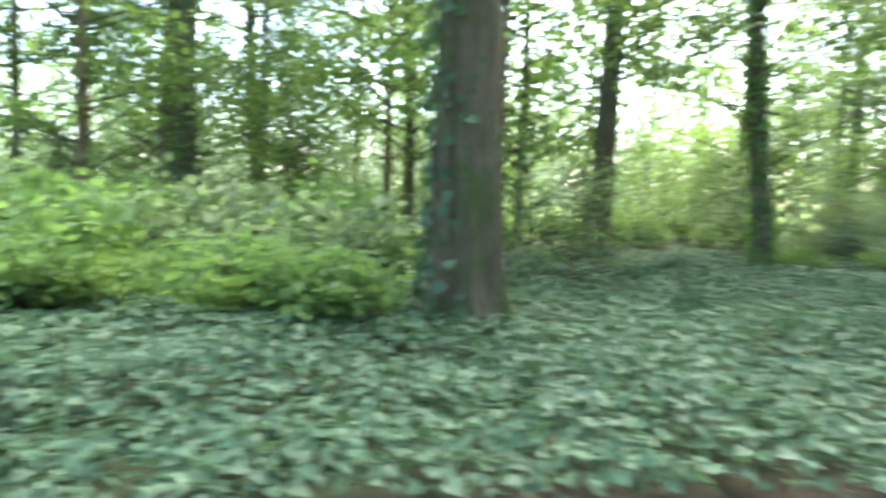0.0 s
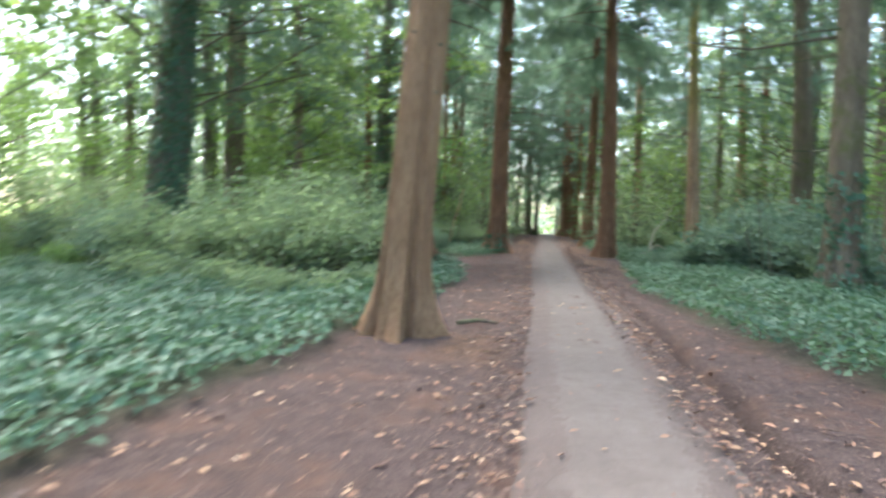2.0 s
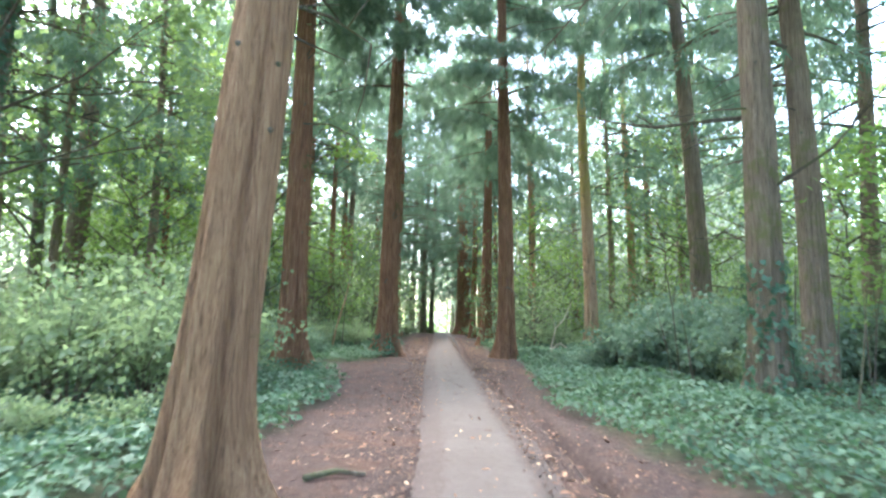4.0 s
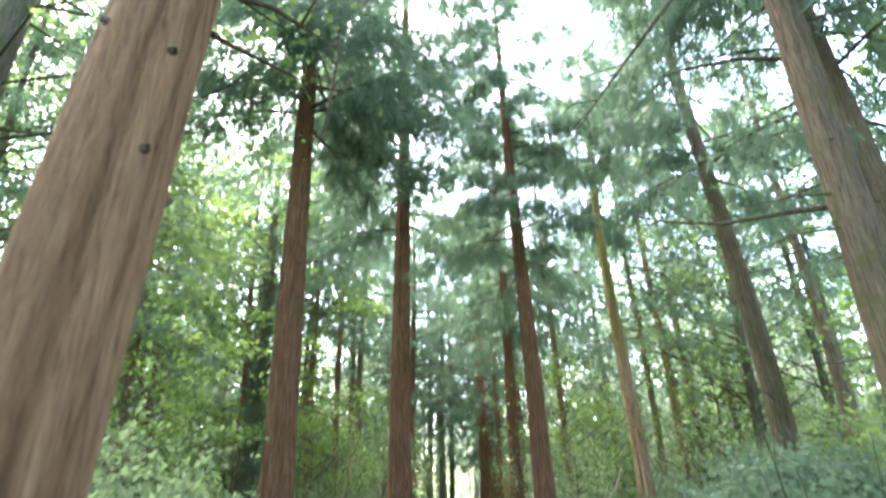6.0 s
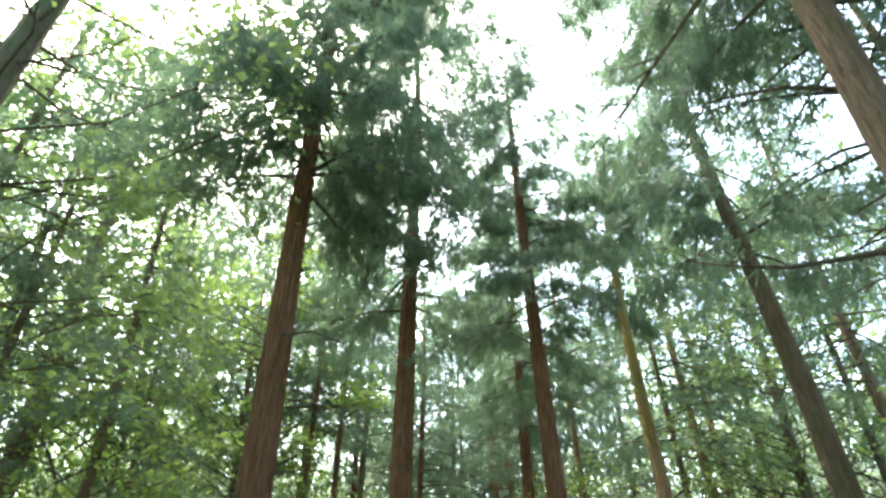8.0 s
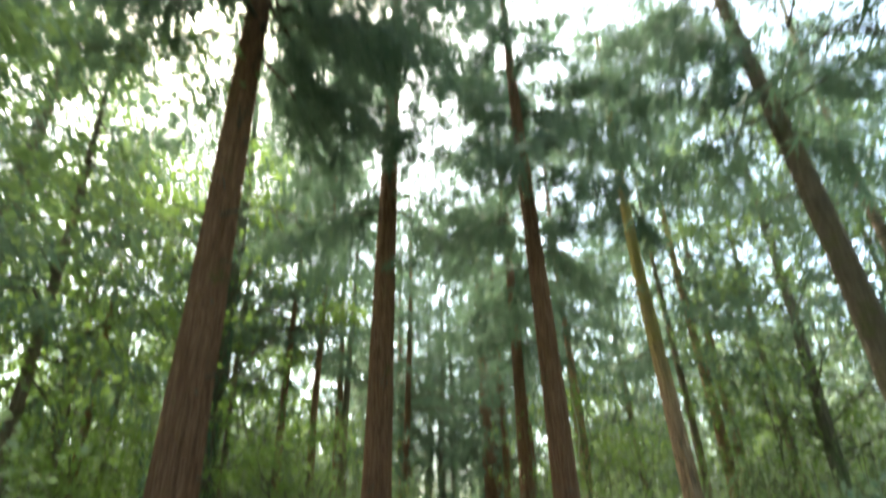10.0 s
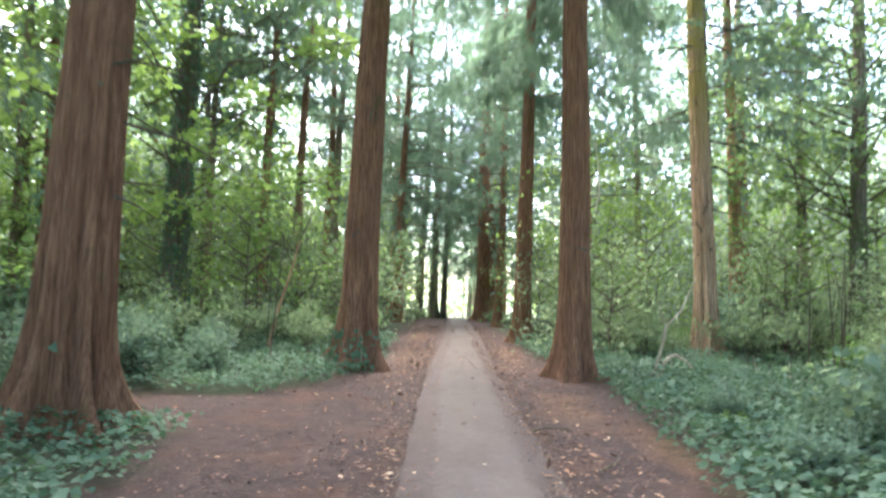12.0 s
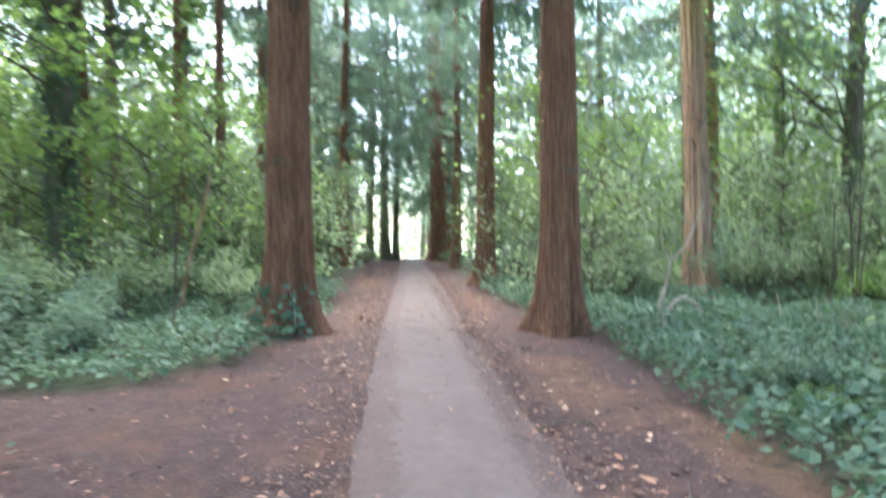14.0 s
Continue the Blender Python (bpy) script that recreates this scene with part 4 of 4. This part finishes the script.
def bush_mesh(seed, reach, high, count, mat, size, shape):
    """A low bush: many thin stems from one root, leaves loose over them with gaps and an uneven outline."""
    rng = np.random.default_rng(seed)
    stems, at = [], []
    n = 16
    for i in range(n):
        w, out, up = rng.uniform(0, 6.28), reach * rng.uniform(0.2, 1.05), high * rng.uniform(0.55, 1.1)
        end = np.array([math.cos(w) * out, math.sin(w) * out, up * (1.05 - 0.45 * out / reach)])
        midp = end * np.array([0.4, 0.4, 0.6]) + rng.normal(0, 0.04, 3)
        stems.append(sweep([(0, 0, -0.05), tuple(midp), tuple(end)], [0.014, 0.009, 0.003], 4))
        k = count // n
        s = rng.uniform(0.25, 1.08, k) ** 0.7
        p = np.where(s[:, None] < 0.5, midp * (s[:, None] / 0.5), midp + (end - midp) * ((s[:, None] - 0.5) / 0.5))
        at.append(p + rng.normal(0, 1, (k, 3)) * np.array([0.17, 0.17, 0.12]) * reach)
    at = np.concatenate(at)
    at[:, 2] = np.abs(at[:, 2]) + 0.03
    v, f = leaf_cloud(rng, at, rng.normal(0, 1, at.shape) + np.array([0, 0, -0.3]), rng.normal(0, 0.6, at.shape) + np.array([0, 0, 1.0]), rng.uniform(0.5, 1.25, len(at)) * size, shape)
    sv, sf = join_sweeps(stems)
    return mesh_object("leaves", v, f, mat), mesh_object("woody_frame", sv, sf, M_TWIG)


BUSHES = {"nettle": bush_mesh(41, 0.75, 0.85, 1000, M_FERN, 0.12, KITE), "bramble": bush_mesh(42, 0.95, 0.9, 1000, M_BRUSH, 0.11, KITE), "elder": bush_mesh(43, 1.15, 1.7, 1200, M_HAZE, 0.14, KITE),
          "feather": bush_mesh(46, 1.05, 1.5, 1300, M_BRUSH, 0.10, DIAMOND), "low": bush_mesh(44, 0.6, 0.45, 700, M_IVY, 0.09, KITE), "lime": bush_mesh(45, 0.8, 0.8, 900, M_LIME, 0.12, KITE)}
BUSH_LABELS = {"nettle": "light-green nettle clump standing in undergrowth", "bramble": "tangled green bramble bush under the trees", "feather": "tall feathery olive-green shrub with thin stems", "elder": "blue-green leafy bush under the cedars",
               "low": "low dark-green ivy hummock on the woodland floor", "lime": "bright yellow-green leafy clump in the undergrowth"}


def bush(x, y, key, size=1.0, turn=0.0):
    b = empty("bush" if key != "nettle" else "nettle_clump", x, y, ground_z(x, y), turn, size)
    for made in BUSHES[key]:
        k = new(made.name.split(".")[0], made.data)
        k.parent = b
    return tagged(b, BUSH_LABELS[key], "bush", "undergrowth: " + key)


def scatter_bushes(seed, count, x0, x1, y0, y1, keys, sizes, clear=0.7):
    rng = np.random.default_rng(seed)
    for _ in range(count):
        for _ in range(60):
            x, y = rng.uniform(x0, x1), rng.uniform(y0, y1)
            if edge(LEFT_EDGE, y) - clear < x < edge(RIGHT_EDGE, y) + clear or any(math.hypot(x - a, y - b) < 0.7 for a, b in taken) or in_lane(x, y, 0.6):
                continue
            break
        bush(x, y, str(rng.choice(keys)), rng.uniform(*sizes), rng.uniform(0, 360))


scatter_bushes(401, 40, -10.5, -7.3, -7, 1.9, ["nettle", "nettle", "lime"], (0.7, 1.1))
scatter_bushes(411, 46, -16, -9.0, -8, 2.6, ["nettle", "nettle", "lime", "bramble"], (1.2, 1.9))
scatter_bushes(402, 30, -24, -14.5, -6, 22, ["lime", "nettle", "lime"], (0.9, 1.4))
scatter_bushes(403, 34, -13, -4.4, 12.0, 19.2, ["bramble", "nettle", "bramble", "elder"], (0.6, 1.0), 1.6)
for x, y, s in ((-4.7, 22.5, 0.55), (-5.4, 22.1, 0.6), (-5.1, 23.4, 0.62), (-3.9, 23.2, 0.42), (-6.2, 22.9, 0.6), (-4.4, 24.4, 0.5), (-6.6, 21.9, 0.55)):
    bush(x, y, "elder", s, x * 77)
for x, y, s in ((2.75, 18.9, 0.3), (3.3, 19.4, 0.32), (3.9, 20.4, 0.4), (3.0, 20.9, 0.3), (4.4, 19.2, 0.4)):
    bush(x, y, "elder", s, x * 77)
bush(2.91, 20.6, "lime", 0.28, 40)
for x, y, s in ((4.3, 18.3, 0.95), (5.2, 18.9, 1.1), (4.9, 17.3, 0.85), (6.0, 19.7, 1.2), (4.1, 19.7, 0.8), (6.9, 19.0, 1.1)):
    bush(x, y, "elder", s, x * 77)
for x, y, s in ((-3.7, 11.6, 0.5), (-4.5, 11.3, 0.6), (-5.5, 11.6, 0.65), (-6.6, 12.0, 0.7), (-7.6, 12.6, 0.75), (-3.4, 12.6, 0.55)):
    bush(x, y, "bramble", s, x * 61)
scatter_bushes(405, 20, -14, -2.8, 24.5, 42, ["bramble", "elder", "nettle"], (0.7, 1.1), 1.2)
scatter_bushes(406, 20, 4.6, 9.0, 15.5, 20.4, ["elder", "elder", "bramble"], (0.75, 1.15), 2.6)
scatter_bushes(407, 20, 3.2, 12, 25, 42, ["bramble", "elder", "bramble", "nettle"], (0.7, 1.15), 1.3)
scatter_bushes(408, 14, 3.6, 9, 6, 15, ["low", "bramble", "low"], (0.6, 0.9), 1.2)
scatter_bushes(409, 14, -13, -7.5, 6, 13, ["low"], (0.6, 0.95), 1.4)
for x, y, s in ((-1.9, 44, 0.7), (2.2, 43, 0.7), (-2.2, 52, 0.9), (2.4, 55, 1.0), (-1.6, 60, 0.9), (1.7, 64, 0.9)):
    bush(x, y, "bramble", s, x * 90)
scatter_bushes(412, 26, -8.4, -3.6, 5.5, 11.5, ["low"], (0.5, 0.85), 0.5)
for x, y, s in ((-4.1, 13.0, 1.0), (-4.9, 12.8, 1.1), (-5.6, 13.4, 1.25), (-4.4, 14.1, 1.3), (-6.4, 12.9, 1.1), (-7.1, 13.9, 1.2), (-5.3, 15.0, 1.4), (-3.8, 15.3, 1.15), (-6.2, 15.8, 1.35), (-8.2, 13.4, 1.0)):
    bush(x, y, "feather", s, x * 61)
for x, y, s in ((-3.0, 25.9, 0.7), (-4.6, 26.0, 0.9), (-5.6, 25.0, 0.9), (-6.6, 24.4, 0.9), (4.3, 27.5, 0.9), (6.4, 27.0, 1.0), (7.6, 24.6, 0.9), (3.2, 29.3, 0.8), (8.4, 27.4, 1.1)):
    bush(x, y, "feather", s, x * 61)
scatter_bushes(410, 9, 3.4, 6, 17, 24, ["low", "low"], (0.45, 0.7), 1.2)


# ---- ivy carpets ----
IVY_MASS = (np.array([(0, 0, 0), (-0.5, 0.36, 0.07), (0, 1, -0.1), (0.5, 0.36, 0.07)]), np.array([(0, 2, 1), (0, 3, 2)]))
IVY_BROAD = (np.array([(0, 0.08, 0), (-0.42, 0.1, 0.05), (0, 1, -0.12), (0.42, 0.1, 0.05), (-0.30, 0.55, 0.04), (0.30, 0.55, 0.04)]), np.array([(0, 4, 1), (0, 2, 4), (0, 5, 2), (0, 3, 5)]))


def ivy_field(seed, count, inside, x0, x1, y0, y1, label, near, small=1.0, deep=0.20, mat=M_IVY):
    """Ivy leaves over the floor in soft waves; those nearest the path are leaves of their own."""
    rng = np.random.default_rng(seed)
    pts = []
    while len(pts) < count:
        x, y = rng.uniform(x0, x1), rng.uniform(y0, y1)
        if inside(x, y, rng):
            pts.append((x, y))
    pts = np.array(pts)
    hump = np.array([0.5 + 0.5 * noise.noise((a * 1.1, b * 1.1, 9.0)) for a, b in pts])
    ground = np.array([ground_z(a, b) for a, b in pts])
    z = ground + 0.02 + (0.05 + deep * hump) * rng.uniform(0.15, 1.0, len(pts)) ** 0.6
    at = np.column_stack([pts, z])
    tips = np.column_stack([rng.normal(0, 1, (len(pts), 2)), rng.uniform(-0.7, 0.25, len(pts))])
    ups = np.column_stack([rng.normal(0, 0.62, (len(pts), 2)), np.ones(len(pts))])
    sizes = rng.uniform(0.05, 0.115, len(pts)) * small
    chosen = np.where(near(pts[:, 0], pts[:, 1]))[0][:290]
    rest = np.ones(len(pts), bool)
    rest[chosen] = False
    v, f = leaf_cloud(rng, at[rest], tips[rest], ups[rest], sizes[rest], (IVY_MASS if small < 0.9 else IVY_BROAD))
    field = tagged(mesh_object("ivy_carpet", v, f, mat), label, "ivy", kind="stuff")
    leaf = bpy.data.meshes.new("leaf")
    leaf.from_pydata([tuple(q) for q in IVY[0]], [], [tuple(int(i) for i in q) for q in IVY[1]])
    leaf.materials.append(mat)
    for i in chosen:
        tip = Vector(tips[i]).normalized()
        side = tip.cross(Vector(ups[i])).normalized()
        up = side.cross(tip)
        k = new("leaf", leaf)
        k.parent = field
        k.matrix_basis = Matrix.Translation(at[i]) @ Matrix((side, tip, up)).transposed().to_4x4() @ Matrix.Diagonal((sizes[i],) * 3 + (1,))


def left_ivy(x, y, rng):
    over = edge(LEFT_EDGE, y) - x + 0.28 * noise.noise((x * 1.7, y * 1.7, 2.0))
    if over < 0:
        return False
    thin = 0.35 + 0.65 * min(1, over / 0.5)
    return rng.uniform() < thin * math.exp(-max(0, over - 2.5) / 6.0)


def right_ivy(x, y, rng):
    over = x - edge(RIGHT_EDGE, y) + 0.28 * noise.noise((x * 1.7, y * 1.7, 4.0))
    if over < 0:
        return False
    thin = 0.3 + 0.7 * min(1, over / 0.6)
    return rng.uniform() < thin * math.exp(-max(0, over - 1.8) / 3.0) * (1.0 if y > 13 else 0.8)


ivy_field(501, 60000, left_ivy, -15, -1.0, -3.5, 16.5, "dense grey-green ivy carpet covering the woodland floor", lambda x, y: (x > -4.6) & (y > 0.5) & (y < 4.5), 1.0, 0.34)
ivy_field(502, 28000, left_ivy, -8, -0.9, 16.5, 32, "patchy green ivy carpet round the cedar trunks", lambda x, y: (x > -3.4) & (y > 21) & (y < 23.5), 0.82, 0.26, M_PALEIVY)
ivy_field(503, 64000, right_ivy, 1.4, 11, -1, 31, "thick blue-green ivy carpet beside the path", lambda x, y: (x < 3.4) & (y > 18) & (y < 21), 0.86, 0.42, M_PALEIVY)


# ---- litter, twigs and fallen wood ----
def litter(seed, count, near):
    rng = np.random.default_rng(seed)
    pts = []
    while len(pts) < count:
        y = rng.uniform(1.5, 40) if rng.uniform() < 0.85 else rng.uniform(-3, 8)
        l, r = edge(LEFT_EDGE, y), edge(RIGHT_EDGE, y)
        side = rng.uniform()
        if side < 0.44:
            x = -0.58 - abs(rng.normal(0, 0.35)) if rng.uniform() < 0.5 else rng.uniform(max(l, -4.5), -0.5)
        elif side < 0.94:
            x = 0.6 + abs(rng.normal(0, 0.4)) if rng.uniform() < 0.6 else rng.uniform(0.6, r)
        else:
            x = rng.uniform(-0.6, 0.6)
        if l - 0.4 < x < r + 0.4:
            pts.append((x, y))
    pts = np.array(pts)
    z = np.array([max(ground_z(a, b), 0.03 if abs(a) < 0.7 else -1) for a, b in pts]) + rng.uniform(0.012, 0.03, len(pts))
    at = np.column_stack([pts, z])
    tips = np.column_stack([rng.normal(0, 1, (len(pts), 2)), rng.normal(0.02, 0.12, len(pts))])
    ups = np.column_stack([rng.normal(0, 0.25, (len(pts), 2)), np.ones(len(pts))])
    sizes = rng.uniform(0.03, 0.075, len(pts)) * np.where(rng.uniform(0, 1, len(pts)) < 0.10, 1.35, 1)
    chosen = np.where(near(pts[:, 0], pts[:, 1]))[0][:290]
    rest = np.ones(len(pts), bool)
    rest[chosen] = False
    curl = (DIAMOND[0] * np.array([0.95, 1.1, 1.2]), DIAMOND[1])
    v, f = leaf_cloud(rng, at[rest], tips[rest], ups[rest], sizes[rest], curl)
    bed = tagged(mesh_object("leaf_litter", v, f, M_LITTER), "scattered tan and rust fallen leaves on bare earth", "leaf litter", kind="stuff")
    leaf = bpy.data.meshes.new("fallen_leaf")
    leaf.from_pydata([tuple(q) for q in curl[0]], [], [tuple(int(i) for i in q) for q in curl[1]])
    leaf.materials.append(M_LITTER)
    for i in chosen:
        tip = Vector(tips[i]).normalized()
        s = tip.cross(Vector(ups[i])).normalized()
        k = new("fallen_leaf", leaf)
        k.parent = bed
        k.matrix_basis = Matrix.Translation(at[i]) @ Matrix((s, tip, s.cross(tip))).transposed().to_4x4() @ Matrix.Diagonal((sizes[i],) * 3 + (1,))


litter(601, 6500, lambda x, y: ((y > 18) & (y < 23)) | ((y > 6) & (y < 9)))


def needle_litter(seed, count):
    """Fine dry needles and short twigs lying about on the bare earth."""
    rng = np.random.default_rng(seed)
    at, tips, ups, sizes = [], [], [], []
    needle = (np.array([(-0.014, 0, 0), (0.014, 0, 0.01), (0.009, 1, 0), (-0.009, 1, 0.02)]), np.array([(0, 1, 2), (0, 2, 3)]))
    for _ in range(count):
        y = rng.uniform(1, 34)
        l, r = edge(LEFT_EDGE, y), edge(RIGHT_EDGE, y)
        x = rng.uniform(max(l, -4.5), r)
        if abs(x) < 0.5 and rng.uniform() < 0.9:
            continue
        at.append((x, y, max(ground_z(x, y), 0.03 if abs(x) < 0.7 else -1) + 0.012))
        tips.append((rng.normal(), rng.normal(), rng.normal(0, 0.06)))
        ups.append((rng.normal(0, 0.2), rng.normal(0, 0.2), 1))
        sizes.append(rng.uniform(0.05, 0.17))
    v, f = leaf_cloud(rng, np.array(at), np.array(tips), np.array(ups), np.array(sizes), needle)
    tagged(mesh_object("needle_litter", v, f, M_CRUMBS), "fine dry needles and twigs on the earth", "litter", kind="stuff")


needle_litter(602, 8000)


def flecks(seed, count):
    """Crumbs of bark, scales and shredded leaves all over the verges, thickest along the edges of the path."""
    rng = np.random.default_rng(seed)
    y = rng.uniform(1, 32, count)
    l = np.array([edge(LEFT_EDGE, q) for q in y])
    r = np.array([edge(RIGHT_EDGE, q) for q in y])
    x = np.where(rng.uniform(0, 1, count) < 0.5, rng.uniform(np.maximum(l, -4.6) - 0.3, -0.45), rng.uniform(0.5, r + 0.3))
    near_edge = rng.uniform(0, 1, count) < 0.4
    x = np.where(near_edge, np.sign(x) * (0.55 + np.abs(rng.normal(0, 0.3, count))), x)
    z = np.array([max(ground_z(p, q), 0.025 if abs(p) < 0.75 else -1) for p, q in zip(x, y)]) + 0.008
    tips = np.column_stack([rng.normal(0, 1, (count, 2)), rng.normal(0, 0.15, count)])
    ups = np.column_stack([rng.normal(0, 0.35, (count, 2)), np.ones(count)])
    v, f = leaf_cloud(rng, np.column_stack([x, y, z]), tips, ups, rng.uniform(0.012, 0.036, count), KITE)
    tagged(mesh_object("bark_crumbs", v, f, M_CRUMBS), "rust-brown bark crumbs and leaf shreds on earth", "litter", kind="stuff")


flecks(603, 28000)


def stick(name, points, radii, material, label, category="branch", forks=()):
    made = [sweep(points, radii, 7)] + [sweep(p, r, 6) for p, r in forks]
    v, f = join_sweeps(made)
    return tagged(mesh_object(name, v, f, material, smooth=True), label, category)


stick("fallen_branch", [(3.54, 24.50, 0.02), (3.54, 24.50, 0.14), (3.60, 24.50, 0.35), (3.71, 24.52, 0.47), (3.84, 24.52, 0.53), (4.01, 24.50, 0.42), (4.19, 24.45, 0.2), (4.24, 24.45, 0.04)], [0.034, 0.036, 0.036, 0.034, 0.032, 0.028, 0.022, 0.012], M_DEADWOOD,
      "bleached crooked dead branch arching over ivy", forks=[([(3.71, 24.52, 0.47), (3.78, 24.60, 0.44), (3.82, 24.65, 0.3)], [0.012, 0.01, 0.004])])
stick("leaning_stem", [(3.46, 24.70, -0.02), (3.60, 24.70, 0.45), (3.67, 24.70, 0.72), (3.73, 24.70, 1.02), (4.00, 24.75, 1.28), (4.18, 24.80, 1.64), (4.34, 24.85, 1.95)], [0.034, 0.032, 0.030, 0.027, 0.022, 0.017, 0.006], M_DEADWOOD,
      "pale bent dead stem leaning up against a tree", forks=[([(3.73, 24.70, 1.02), (3.60, 24.70, 1.3), (3.57, 24.70, 1.6)], [0.01, 0.007, 0.003])])
for k, (x, y, h, dx) in enumerate(((5.0, 24.0, 0.62, -0.06), (5.55, 24.1, 0.5, 0.05), (6.3, 24.8, 1.9, 0.1), (7.2, 25.4, 2.4, -0.1), (7.9, 26.2, 2.6, 0.1), (8.8, 25.7, 2.2, -0.2), (5.9, 17.2, 2.0, 0.25), (4.5, 16.2, 1.6, -0.2), (5.6, 13.6, 1.9, 0.3))):
    stick("bare_stem", [(x, y, 0), (x + dx * 0.5, y, h * 0.5), (x + dx, y + 0.05, h)], [0.02, 0.015, 0.006], M_DEADWOOD if h < 1 else M_TWIG, "bare upright stem standing in ivy", "stem",
          [([(x + dx * 0.5, y, h * 0.5), (x + dx * 0.5 + 0.12, y + 0.05, h * 0.75)], [0.01, 0.003])])
rng_b = np.random.default_rng(91)
for x0, x1, y0, y1, many in ((6.6, 12.0, 24.5, 30.5, 22), (3.9, 7.2, 14.8, 19.5, 10), (-6.5, -3.2, 24.5, 29.0, 8)):
    for _ in range(many):
        x, y, h, dx = rng_b.uniform(x0, x1), rng_b.uniform(y0, y1), rng_b.uniform(1.4, 3.2), rng_b.normal(0, 0.3)
        g = ground_z(x, y)
        stick("bare_stem", [(x, y, g - 0.03), (x + dx * 0.35, y + 0.03, g + h * 0.5), (x + dx, y, g + h)], [0.018, 0.013, 0.004], M_TWIG if rng_b.uniform() < 0.8 else M_DARKBARK, "thin pale bare stem rising from undergrowth", "stem",
              [([(x + dx * 0.35, y + 0.03, g + h * 0.5), (x + dx * 0.35 + rng_b.normal(0, 0.25), y, g + h * 0.8)], [0.009, 0.003])])
young = empty("young_tree", -4.0, 26.6, ground_z(-4.0, 26.6))
yv, yf = sweep([(0, 0, -0.05), (0.15, 0, 0.8), (0.42, 0, 1.75), (0.55, 0.05, 2.4)], [0.045, 0.038, 0.03, 0.02], 9)
mesh_object("stem", yv, yf, M_LICHEN, young, smooth=True)
for pts in ([(0.45, 0, 1.85), (0.25, 0, 2.25), (0.12, 0.05, 2.7)], [(0.55, 0.05, 2.4), (0.75, 0.1, 2.9), (0.8, 0.1, 3.5)], [(0.3, 0, 1.3), (0.05, 0.05, 1.6)]):
    yv, yf = sweep(pts, [0.018, 0.012, 0.005][:len(pts)], 6)
    mesh_object("limb", yv, yf, M_TWIG, young)
tagged(young, "slim leaning ochre young tree with forked limbs", "tree", WOOD)
sv, sf = sweep([(0.27, -0.2, 4.3), (0.33, -0.26, 3.75), (0.33, -0.28, 3.35), (0.26, -0.27, 3.0)], [0.006, 0.014, 0.016, 0.006], 6)
mesh_object("bark_strip", sv, sf, M_DEADWOOD, tree_d, "pale peeling strip of bark")
sv, sf = sweep([(0.16, -0.40, 0.16), (0.15, -0.355, 0.4), (0.14, -0.325, 0.66)], [0.012, 0.024, 0.006], 6)
mesh_object("bark_scar", sv, sf, M_DEADWOOD, tree_c, "pale split in the bark")
stick("fallen_twig", [(-1.5, 10.6, 0.03), (-1.25, 10.75, 0.05), (-0.98, 10.72, 0.035)], [0.03, 0.028, 0.018], M_DARKBARK, "short dark fallen branch on bare earth")
stick("fallen_twig", [(-4.3, 18.9, 0.05), (-3.6, 18.75, 0.045), (-3.0, 18.7, 0.04)], [0.025, 0.02, 0.01], M_TWIG, "grey fallen branch on bare earth")
stick("fallen_twig", [(0.75, 20.6, 0.03), (0.95, 20.75, 0.035), (1.2, 20.72, 0.02)], [0.012, 0.011, 0.006], M_TWIG, "thin crooked fallen twig on bare earth")
stick("fallen_twig", [(1.1, 19.2, 0.03), (1.3, 19.45, 0.035), (1.42, 19.7, 0.02)], [0.010, 0.009, 0.005], M_TWIG, "thin crooked fallen twig on bare earth")

# the sources of the shared crowns, stems and bushes are not part of the wood
for made in [o for pair in (*CROWNS.values(), *BUSHES.values()) for o in pair] + list(STEMS.values()):
    bpy.data.objects.remove(made)
